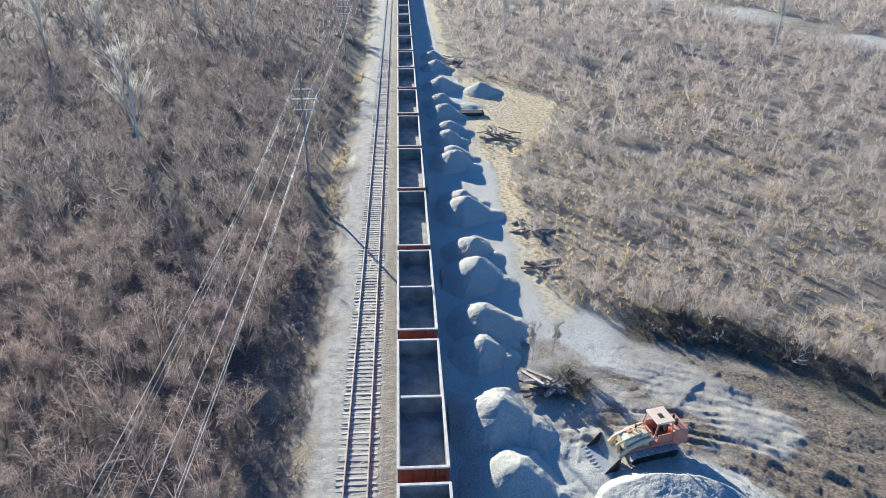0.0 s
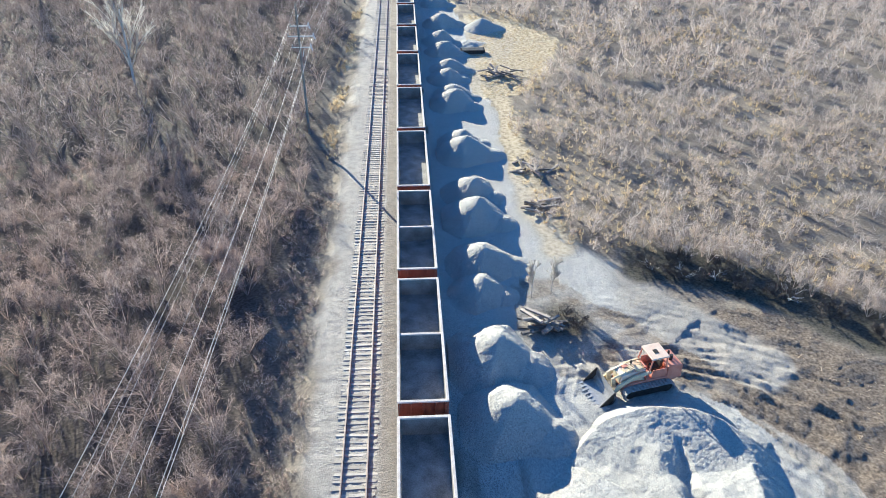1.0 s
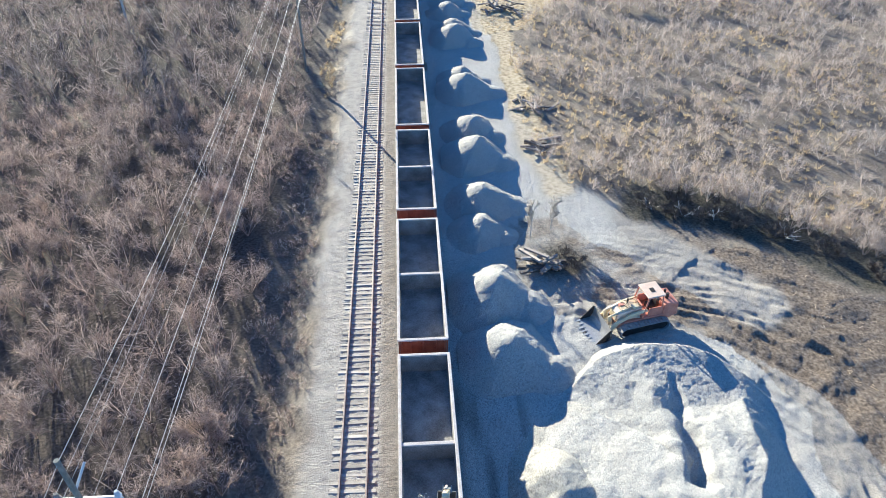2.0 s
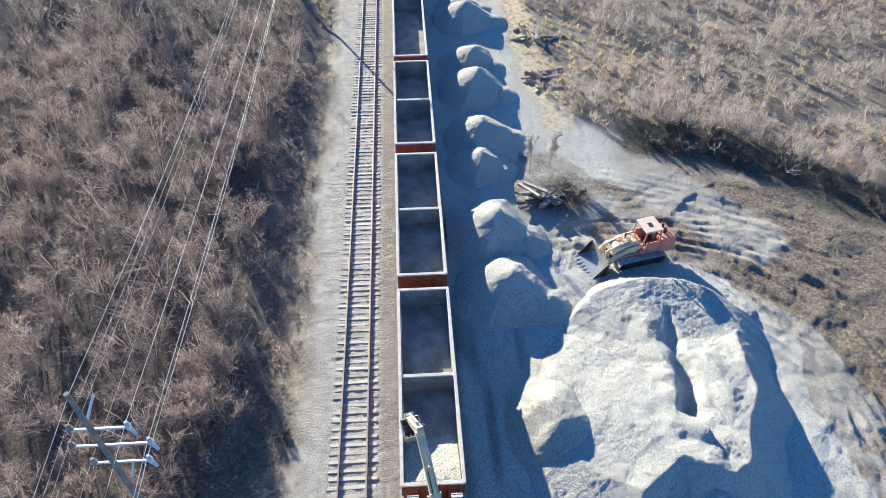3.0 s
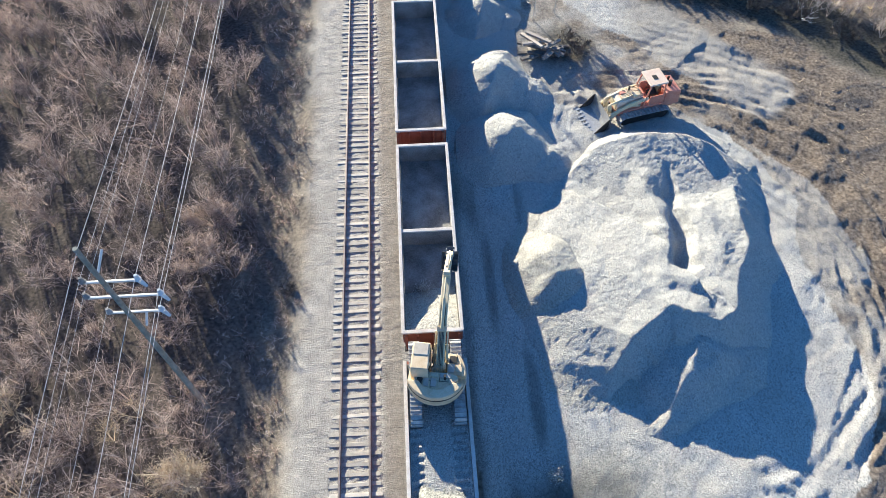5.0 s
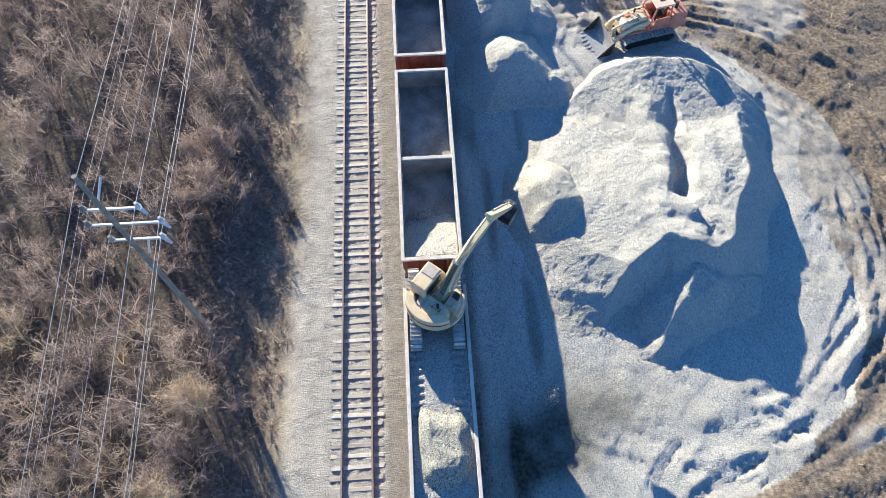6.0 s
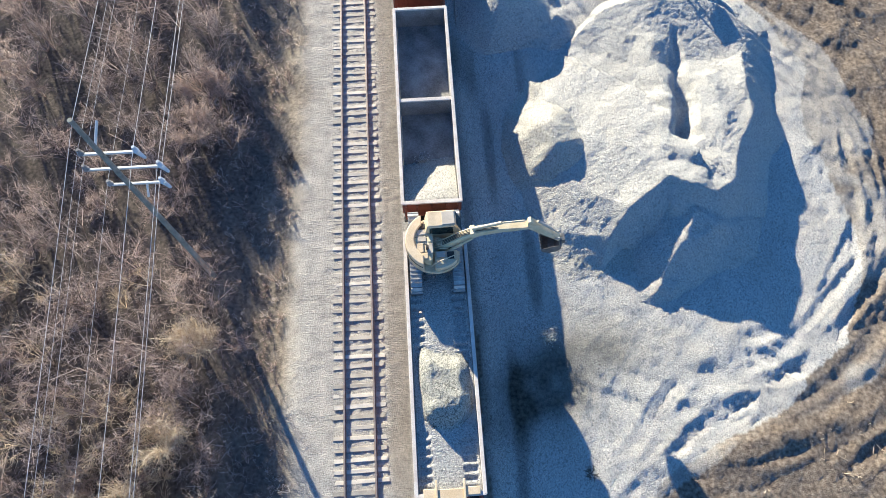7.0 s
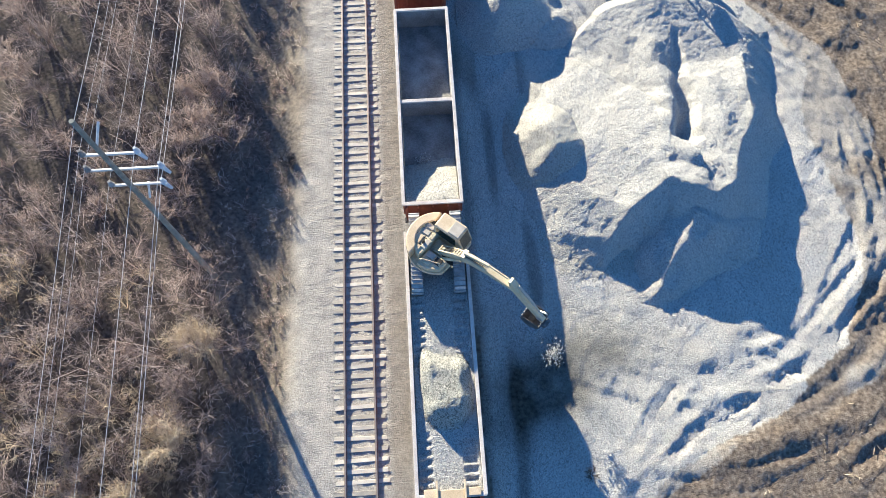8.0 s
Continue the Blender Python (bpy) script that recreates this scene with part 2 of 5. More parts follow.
def vnoise(x, y, scale, seed=0):
    """Smooth value noise, 0 to 1, on arrays."""
    x, y = np.asarray(x, float) / scale + 517.3 * seed, np.asarray(y, float) / scale + 91.7 * seed
    xi, yi = np.floor(x), np.floor(y)
    fx, fy = x - xi, y - yi
    fx, fy = fx * fx * (3 - 2 * fx), fy * fy * (3 - 2 * fy)

    def h(a, b):
        s = np.sin(a * 127.1 + b * 311.7 + seed * 17.0) * 43758.5453
        return s - np.floor(s)

    return (h(xi, yi) * (1 - fx) + h(xi + 1, yi) * fx) * (1 - fy) + (h(xi, yi + 1) * (1 - fx) + h(xi + 1, yi + 1) * fx) * fy


def fbm(x, y, scale, seed=0, octs=4):
    return sum(vnoise(x, y, scale / 2**k, seed + k) * 0.5**k for k in range(octs)) / sum(0.5**k for k in range(octs))


def sstep(a, b, x):
    t = np.clip((np.asarray(x, float) - a) / (b - a), 0, 1)
    return t * t * (3 - 2 * t)


def seg_dist(x, y, pts):
    """Distance to a run of points."""
    best = np.full(np.shape(x), 1e9)
    for (ax, ay), (bx, by) in zip(pts[:-1], pts[1:]):
        dx, dy = bx - ax, by - ay
        t = np.clip(((x - ax) * dx + (y - ay) * dy) / (dx * dx + dy * dy), 0, 1)
        best = np.minimum(best, np.hypot(x - ax - t * dx, y - ay - t * dy))
    return best


def inside(x, y, pts):
    odd = np.zeros(np.shape(x), bool)
    for (ax, ay), (bx, by) in zip(pts, pts[1:] + pts[:1]):
        hit = (ay > y) != (by > y)
        with np.errstate(divide="ignore", invalid="ignore"):
            odd ^= hit & (x < (bx - ax) * (y - ay) / (by - ay + 1e-12) + ax)
    return odd


# ---- the ground ----
def arc_run(cx, cy, r, a0, a1, n=9):
    return [(cx + r * math.cos(radians(a0 + (a1 - a0) * k / n)), cy + r * math.sin(radians(a0 + (a1 - a0) * k / n))) for k in range(n + 1)]


TRACK_X = -4.19
YARD = [(1.5, -30), (9, -2.5), (13.5, -0.5), (16.9, 1.4), (19.8, 1.8), (22.5, 4.5), (25.5, 9), (26.5, 17), (25, 23.5), (22.5, 27.0), (21.8, 31), (20.8, 35.5), (16.6, 41.0), (13, 46.3), (11, 52), (10.6, 66), (11, 80), (10.5, 96), (12, 106), (12.5, 122), (9, 128), (8, 160), (7.2, 600), (1.5, 600)]
MUD = [(8, -4), (11.6, -0.6), (15.3, 1.0), (18.2, 2.6), (20.7, 5.3), (22.4, 8.5), (23.2, 12), (23.2, 20), (22.6, 25), (20.8, 28.4), (17, 30.6), (10.5, 30.8), (9.5, 33), (13, 34.6), (18.5, 34.2), (21, 36.6), (24, 38.5), (29, 37), (33, 32), (40, 28), (60, -10), (40, -40), (8, -40)]
PATCH = [(7.6, 34.6), (7.6, 41.5), (11.5, 43.5), (14.2, 40.6), (17.6, 36.6), (21.5, 33.2), (22.5, 29.5), (18.5, 31.2), (14, 32.2), (10.2, 32.8)]
TRACKS = (
    (arc_run(14.5, 14.5, 11.0, -70, 60), 0.13),
    (arc_run(14.0, 14.0, 12.6, -80, 50), 0.12),
    (arc_run(13.0, 15.0, 14.6, -75, 35), 0.14),
    (arc_run(14.5, 12.0, 9.5, -100, 20), 0.10),
    ([(7.5, 4.0), (12, 2.2), (18, 5), (24, 10)], 0.10),
    ([(8.5, -2), (13, 1.5), (19, 4), (25, 6)], 0.12),
    ([(9, 3), (11, 6), (13, 8.5)], 0.08),
    ([(10.5, 51), (15, 43.5), (21.5, 36.5), (28, 31), (34, 28)], 0.07),
    ([(12, 33), (17, 33.5), (23, 31), (29, 26)], 0.09),
    ([(11, 26.5), (10.5, 30), (12, 34), (18, 37.5)], 0.08),
    ([(16, 32), (22, 30), (28, 22), (29, 14)], 0.12),
    ([(14, 39.4), (22, 36.2), (30, 30), (38, 24)], 0.15),
    ([(19, 40), (26, 36.6), (33, 30.5), (39, 27)], 0.16),
    ([(20, 33.2), (26, 30.6), (31, 25), (33, 17)], 0.16),
    ([(15, 35.2), (20, 34.6), (27, 33.2), (35, 27)], 0.12),
    ([(22.4, 31), (26.4, 26), (27.6, 20), (26.8, 12), (23.5, 6.4)], 0.16),
    ([(21.6, 29), (24.6, 25), (25.4, 19), (24.4, 12.5), (20.6, 7.0)], 0.13),
    ([(12, 0.6), (16.5, 2.6), (20.5, 5.2), (25.5, 9.6)], 0.15),
    ([(14, -2.5), (19, 1.2), (24, 5.2), (29, 10.5)], 0.15),
    ([(10, 1.2), (13, 4.4), (17, 5.4), (21, 3.0)], 0.16),
    ([(12, -5), (18, -2), (25, 1.5), (30, 5)], 0.15),
)


def ground_z(x, y, fine=True):
    z = -0.42 + 0.25 * (fbm(x, y, 9, 3) - 0.5) + 0.1 * (fbm(x, y, 1.6, 5, 3) - 0.5)
    bed = sstep(4.4, 3.0, np.abs(x - TRACK_X)) * 0.23
    bed = np.maximum(bed, sstep(3.4, 1.7, np.abs(x)) * 0.24)
    ditch = np.exp(-(((x + 9.6) / 1.5) ** 2)) * 0.55
    near = sstep(4.6, 2.6, np.abs(x - TRACK_X)) + sstep(3.4, 2.0, np.abs(x))
    z = np.where(near > 0, z * (1 - np.clip(near, 0, 1)) - 0.42 * np.clip(near, 0, 1), z)
    if not fine:
        return z + bed - ditch
    soil = inside(x, y, MUD) * sstep(6, 12, x)
    z = z + soil * (0.2 * (fbm(x, y, 1.7, 15, 3) - 0.45) + 0.2 * (fbm(x, y, 5, 17, 2) - 0.5))
    yard = sstep(2.2, 4, x) * sstep(33, 28, x) * sstep(45, 35, y)
    z = z + yard * (0.17 * (fbm(x, y, 1.0, 12, 5) - 0.5) + 0.35 * sstep(20.5, 23.5, x + 1.5 * vnoise(x, y, 3, 14)) * np.maximum(fbm(x, y, 1.5, 19, 3) - 0.5, 0))
    # ridges that wheels and blades left all round the stockpile
    far, turn = np.hypot(x - 13.0, y - 15.0), np.arctan2(y - 15.0, x - 13.0)
    ridge = vnoise(far, turn * 1.1, 0.7, 24) + 0.6 * vnoise(far, turn * 1.7, 0.36, 26) - 0.8
    z = z + sstep(9.0, 11.5, far) * sstep(7, 10, x) * sstep(45, 38, y) * (0.06 + 0.15 * soil) * ridge
    for pts, depth in TRACKS:
        for off in (-0.95, 0.95):
            d = seg_dist(x + 0.35 * (vnoise(x, y, 2.5, 31) - 0.5), y + 0.35 * (vnoise(x, y, 2.5, 37) - 0.5), [(a + off * 0.8, b + off * 0.6) for a, b in pts])
            cleat = 0.75 + 0.25 * np.sin((x * 1.3 + y) * 9)
            z = z - sstep(0.28, 0.62, vnoise(x, y, 3.1, 35)) * yard * 0.45 * depth * (0.3 + 1.2 * vnoise(x, y, 1.7, 33)) * (sstep(0.36, 0.2, d) * cleat - 0.5 * np.exp(-(((d - 0.46) / 0.13) ** 2)))
    return z + bed - ditch


def axis(*runs):
    out = []
    for a, b, s in runs:
        out += list(np.arange(a, b, s))
    return np.array(out)


def ground():
    gx = axis((-3000, -400, 650), (-400, -60, 20), (-60, -14, 1.5), (-14, 2, 0.26), (2, 29, 0.13), (29, 40, 0.4), (40, 70, 1.2), (70, 400, 15), (400, 3001, 650))
    gy = axis((-3000, -200, 700), (-200, -20, 20), (-20, -5, 0.8), (-5, 42, 0.17), (42, 90, 0.8), (90, 250, 3), (250, 600, 20), (600, 3001, 600))
    X, Y = np.meshgrid(gx, gy)
    Z = ground_z(X, Y)
    rng = np.random.default_rng(2)
    Z = Z + rng.uniform(-1, 1, Z.shape) * np.where((X > -9) & (X < 34) & (Y < 60) & (Y > -6), 0.026, 0.0)
    w, h = len(gx), len(gy)
    i = (np.arange(h - 1)[:, None] * w + np.arange(w - 1)[None]).ravel()
    ob = raw("ground", np.stack([X, Y, Z], -1).reshape(-1, 3), np.stack([i, i + 1, i + w + 1, i + w], 1), GROUND, False)
    wob = 1.6 * (fbm(X, Y, 3.0, 21) - 0.5)
    wx, wy = X + 2.2 * (fbm(X, Y, 4.0, 22) - 0.5), Y + 2.2 * (fbm(X, Y, 4.0, 25) - 0.5)
    yard = np.where(inside(wx, wy, YARD), 1.0, 0.0)
    road = sstep(3.2, 1.8, seg_dist(wx, wy, [(9.5, 60), (11, 49), (16, 42), (21.5, 35.2), (24.5, 32)]))
    lane = sstep(4.4, 3.2, seg_dist(X + wob, Y, [(30, 360), (60, 285), (89.4, 223.8), (99.6, 204.5), (105.6, 182.7), (116, 158), (150, 110), (320, 10)]))
    far = np.maximum(inside(wx, wy, [(8, 100), (16, 100), (19, 112), (17, 124), (9, 126)]) * 0.6, 0)
    gravel = np.clip(np.maximum.reduce([yard * 0.95, road, lane * 0.8, far]), 0, 1) * (0.9 + 0.45 * (fbm(X, Y, 2.0, 31) - 0.35))
    soil = np.where(inside(wx, wy, MUD), 1.0, 0.0)
    soil = np.maximum(soil, np.where(inside(wx, wy, PATCH), 0.85, 0.0))
    soil = np.maximum(soil, 0.6 * sstep(0.7, 0.4, np.abs(X + 2.2)))
    dusty = sstep(0.42, 0.62, fbm(X, Y, 2.4, 54, 4) + 0.17 * np.clip(sstep(28, 24, X) * sstep(29, 25, Y) * sstep(5, 9, Y) + 0.35 * sstep(21, 17, X) * (Y > 25), 0, 1))
    gravel = np.clip(gravel * np.where((soil > 0) & (road < 0.5), 0.08 + 0.5 * dusty, 1.0), 0, 1)
    stain_shade = 0.75 * np.exp(-((np.hypot((wx - 4.8) / 3.2, (wy - 3.2) / 2.4)) ** 3)) + 0.62 * np.exp(-((np.hypot((wx - 8.4) / 2.6, (wy - 5.6) / 1.6)) ** 2))
    stain_shade = stain_shade * (0.95 + 0.9 * (fbm(X, Y, 1.2, 57, 3) - 0.3)) + 0.8 * np.exp(-((np.hypot((wx - 11.5) / 2.7, (wy - 37.0) / 2.3)) ** 4))
    # darker streaks drawn out along the train, and a darker strip beside the cars
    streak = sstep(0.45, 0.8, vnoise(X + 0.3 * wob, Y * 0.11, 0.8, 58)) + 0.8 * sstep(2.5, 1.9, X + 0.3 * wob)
    stain_shade = stain_shade + 0.5 * streak * sstep(1.6, 1.8, X) * sstep(6.6, 5.6, X) * sstep(-8, -4, Y) * sstep(30, 22, Y)
    # shade of the tall edge brush put into the colour, over dark litter
    stain_shade = stain_shade + 0.95 * sstep(3.4, 2.2, seg_dist(wx, wy, [(20.5, 44.8), (25, 43.2), (29.5, 40.4), (35, 35.0)]))
    ballast = sstep(4.0, 2.3, np.abs(X - TRACK_X + 0.2 + 1.6 * wob)) * (1 - 0.5 * sstep(0.75, 0.4, np.abs(X + 2.15 + 0.2 * wob))) + sstep(1.7, 1.4, np.abs(X))
    straw = np.where(inside(wx, wy, [(9.0, 84), (15.5, 86), (21, 96), (25.5, 110), (20, 125), (11, 129), (9.5, 118)]), 1.0, 0.0)
    straw = np.maximum(straw, sstep(2.2, 0.8, seg_dist(wx, wy, [(13.5, 47.5), (12, 54), (12, 66), (12.4, 84)])))
    straw = np.maximum(straw, sstep(1.4, 0.6, seg_dist(wx, wy, [(9, 130), (8.6, 160), (8.2, 400)])))
    straw = np.maximum(straw, 0.8 * sstep(1.2, 0.5, np.abs(wx + 9.4)) * sstep(0.5, 0.58, fbm(X, Y, 5, 93, 3)) * (Y > 60))
    gravel = gravel * (1 - 0.7 * straw) * (1 - 0.45 * sstep(28, 31, Y) * sstep(15, 18, X) * (Y < 60))
    leaf = 0.42 * sstep(-8.3, -9.9, wx) + 0.45 * sstep(-11.0, -12.5, wx)
    for name, val in (("leaf", leaf), ("straw", straw), ("gravel", gravel), ("mud", soil), ("stain_shade", stain_shade), ("ballast", np.clip(ballast, 0, 1))):
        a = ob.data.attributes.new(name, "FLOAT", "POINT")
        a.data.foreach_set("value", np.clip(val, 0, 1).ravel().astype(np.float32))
    tagged(ob, "brown brush land with limestone gravel yard and muddy ruts", "ground", kind="structure")


ground()


def lump(name, x0, x1, y0, y1, step, height, label, category="gravel pile", group="", sink=0.25, base=None, material=None, kind=""):
    """A heap: a height over the ground on a grid, trimmed where it runs out."""
    gx, gy = np.arange(x0, x1, step), np.arange(y0, y1, step)
    X, Y = np.meshgrid(gx, gy)
    H = height(X, Y)
    rng = np.random.default_rng(int(abs(x0 * 10 + y0 * 7)) + 3)
    H = H + np.where(H > 0.02, rng.uniform(-1, 1, H.shape) * 0.30 * min(step, 0.16), 0)
    if base is None:
        Z, cut = ground_z(X, Y) + H - 0.05, -0.08
    else:
        Z, cut = base + np.where(H > 0.02, H, -sink), 0.02
    w, h = len(gx), len(gy)
    i = (np.arange(h - 1)[:, None] * w + np.arange(w - 1)[None]).ravel()
    q = np.stack([i, i + 1, i + w + 1, i + w], 1)
    q = q[(H.ravel()[q] > cut).any(1)]
    used, inv = np.unique(q, return_inverse=True)
    ob = raw(name, np.stack([X, Y, Z], -1).reshape(-1, 3)[used], inv.reshape(-1, 4), material or GRAVEL, False)
    return tagged(ob, label, category, group, kind)


# crest of the great stockpile with its height, and the foot of its long ramp
CREST = [(19.5, 23.2, 1.0), (18.8, 20.0, 1.6), (18.8, 18.0, 1.65), (17.6, 16.6, 1.7), (16.5, 14.0, 1.9), (15.2, 13.2, 2.3), (14.0, 13.5, 2.55), (12.8, 14.0, 2.45), (10.6, 12.6, 1.8), (9.6, 11.2, 1.0), (9.2, 9.8, 0.1)]
FOOT = [(6.6, 10.2), (5.2, 13.5), (4.9, 16.8), (6.2, 20.6), (8.0, 23.2), (9.4, 25.4), (13.0, 29.2), (18.0, 29.6), (20.8, 27.6), (21.9, 25.0)]
TRENCH = [(15.7, 24.6, 0.12), (15.5, 22.2, 0.3), (15.2, 19.6, 0.6), (14.5, 17.4, 0.95)]


def seg_near(x, y, pts):
    """Distance to a run of points, and the third value of the nearest spot on it."""
    best, val = np.full(np.shape(x), 1e9), np.zeros(np.shape(x))
    for (ax, ay, av), (bx, by, bv) in zip(pts[:-1], pts[1:]):
        dx, dy = bx - ax, by - ay
        t = np.clip(((x - ax) * dx + (y - ay) * dy) / (dx * dx + dy * dy), 0, 1)
        d = np.hypot(x - ax - t * dx, y - ay - t * dy)
        val = np.where(d < best, av + (bv - av) * t, val)
        best = np.minimum(best, d)
    return best, val


def big_pile(x, y):
    wx, wy = x + 0.55 * (fbm(x, y, 2.0, 47, 3) - 0.5), y + 0.55 * (fbm(x, y, 2.0, 52, 3) - 0.5)
    n1, n2 = fbm(x, y, 4, 41) - 0.5, fbm(x, y, 1.2, 45, 4) - 0.5
    dc, peak = seg_near(wx, wy, CREST)
    df = seg_dist(wx, wy, FOOT)
    inn = inside(wx, wy, [c[:2] for c in CREST] + FOOT)
    t = df / (df + dc + 1e-6)
    h = np.where(inn, peak * (0.02 + 0.98 * t**0.7), peak - dc * 0.7)
    # steep bank at the upper end, with level gravel behind it
    edge = 24.4 + 2.6 * np.exp(-(((wx - 14.8) / 4.9) ** 4))
    lip = 1.35 * sstep(8.0, 14.0, wx) * sstep(22.4, 19.0, wx)
    h = np.maximum(h, lip - np.where(wy > edge, 0.72 * (wy - edge), 0.09 * (edge - wy)) - 0.5 * sstep(17.0, 14.0, wy))
    # dug slot with its spoil ridge, and the berm across its lower end
    d, deep = seg_near(wx + 0.7 * (fbm(x, y, 0.9, 49, 3) - 0.5), wy, TRENCH)
    wide = 0.3 + 0.65 * deep
    h = h - inn * deep * sstep(wide * 1.3, wide * 0.2, d)
    d = seg_dist(wx, wy, [(13.9, 23.6), (14.1, 20.5), (13.9, 18.0)])
    h = h + inn * 0.38 * np.exp(-((d / 0.75) ** 2))
    d = seg_dist(wx, wy, [(16.9, 20.8), (16.9, 17.6)])
    h = h + inn * 0.25 * np.exp(-((d / 0.6) ** 2))
    d = seg_dist(wx, wy, [(13.0, 16.1), (14.6, 15.5), (16.6, 14.7)])
    h = h + 0.15 * np.exp(-((d / 0.5) ** 2))
    d = seg_dist(wx, wy, [(13.4, 15.2), (14.8, 14.6), (16.0, 14.0)])
    h = h - 0.09 * np.exp(-((d / 0.25) ** 2))
    # slumped rib inside the dug face
    d, top = seg_near(wx, wy, [(11.5, 8.1, 0.4), (12.6, 9.8, 1.1), (14.2, 12.2, 1.95)])
    h = np.maximum(h, top - 0.45 * d + 0.3 * n2)
    return h + (0.3 * n1 + 0.13 * n2) * sstep(-0.1, 0.9, h) - 0.03


def dumped(cx, cy, hgt, ln, wid, turn, seed, soft=0.35):
    """A dumped load: a short crest with slopes at the angle of rest."""
    c, s = math.cos(turn), math.sin(turn)
    a = [(cx, cy), (cx + ln * c, cy + ln * s)]

    def f(x, y):
        wx, wy = x + 0.4 * (fbm(x, y, 1.5, seed) - 0.5), y + 0.4 * (fbm(x, y, 1.5, seed + 5) - 0.5)
        d = seg_dist(wx, wy, a)
        run = np.clip(((wx - cx) * c + (wy - cy) * s) / ln, 0, 1)
        top = hgt * (1 - 0.55 * run)
        h = top - np.sqrt(d * d + soft) * hgt / wid + 0.6 * soft**0.5 * hgt / wid
        return h + (0.16 * (fbm(x, y, 0.9, seed + 9, 3) - 0.5)) * sstep(0.0, 0.4, h)

    return f


def side_mound(x, y):
    """A cone of beige gravel with a hollow behind it, and gravel spread towards the stockpile."""
    wx, wy = x + 0.5 * (fbm(x, y, 1.5, 61) - 0.5), y + 0.5 * (fbm(x, y, 1.5, 66) - 0.5)
    d = np.sqrt(seg_dist(wx, wy, [(7.1, 17.9), (7.4, 16.9)]) ** 2 + 0.25)
    cone = 2.25 - 0.68 * d
    hollow = 0.65 * np.exp(-(((wx - 8.3) / 1.0) ** 2) - ((wy - 14.8) / 1.9) ** 2)
    fill = 0.5 * sstep(4.6, 7.6, wx) * sstep(7.0, 13.5, wy) * sstep(24.0, 20.0, wy) * sstep(13.0, 10.5, wx)
    h = np.logaddexp(7 * cone, 7 * (fill - hollow)) / 7 - 0.1 - 0.35 * sstep(5.0, 3.6, x) - 0.35 * sstep(9.0, 8.0, y) - 0.4 * sstep(22.0, 23.5, y) - 0.4 * sstep(11.2, 12.3, x)
    return h + 0.1 * (fbm(x, y, 0.9, 70, 3) - 0.5) * sstep(0.0, 0.4, h)


def piles():
    lump("gravel_pile", 5, 24, 3, 31, 0.09, big_pile, "great limestone gravel stockpile with a steep dug face", group="gravel piles")
    lump("gravel_pile", 2.4, 12.5, 7.5, 24, 0.09, side_mound, "low mound of beige crushed limestone beside the stockpile", "gravel pile", "gravel piles", material=BEIGE)
    rows = [(5.5, 33.2, 1.9), (5.8, 27.6, 1.75), (5.4, 41.4, 1.35), (5.9, 45.6, 1.6), (6.1, 53.2, 1.8), (6.2, 58.0, 1.6), (6.3, 67.6, 1.8), (6.1, 70.6, 1.4), (6.2, 82.6, 1.8), (6.1, 86.0, 1.4), (5.9, 92.3, 1.5), (6.4, 96.6, 1.5), (6.2, 105.0, 1.6), (6.0, 110.5, 1.7), (6.5, 121.0, 1.8), (6.3, 135.5, 1.6), (6.1, 145.0, 1.4)]
    for k, (x, y, h) in enumerate(rows):
        st = 0.1 if y < 60 else 0.25
        lump("gravel_pile", x - 3.5, x + 7, y - 6, y + 5, st, dumped(x, y, h * 1.36, 2.2 + 0.5 * math.sin(k * 2.3), h * 1.9, -0.35 - 0.2 * math.sin(k * 1.7), 70 + 3 * k, 1.5), "pale crushed limestone dumped beside the train", "gravel pile", "gravel piles")
    lump("gravel_pile", 10, 20, 111, 125, 0.3, dumped(13.5, 118, 2.0, 2.5, 3.2, 0.1, 150), "grey gravel heap on dead grass", "gravel pile", "gravel piles")


piles()


# ---- railway ----
def rail_section(bm, x, y0, y1):
    prism_pts = [(-0.07, -0.16), (0.07, -0.16), (0.07, -0.14), (0.012, -0.125), (0.012, -0.045), (0.036, -0.03), (0.036, 0.0), (-0.036, 0.0), (-0.036, -0.03), (-0.012, -0.045), (-0.012, -0.125), (-0.07, -0.14)]
    a = [bm.verts.new((x + u, y0, v)) for u, v in prism_pts]
    b = [bm.verts.new((x + u, y1, v)) for u, v in prism_pts]
    n = len(a)
    bm.faces.new(a), bm.faces.new(b[::-1])
    for i in range(n):
        f = bm.faces.new((a[i], a[(i + 1) % n], b[(i + 1) % n], b[i]))
        f.material_index = 1 if i == 6 else 0


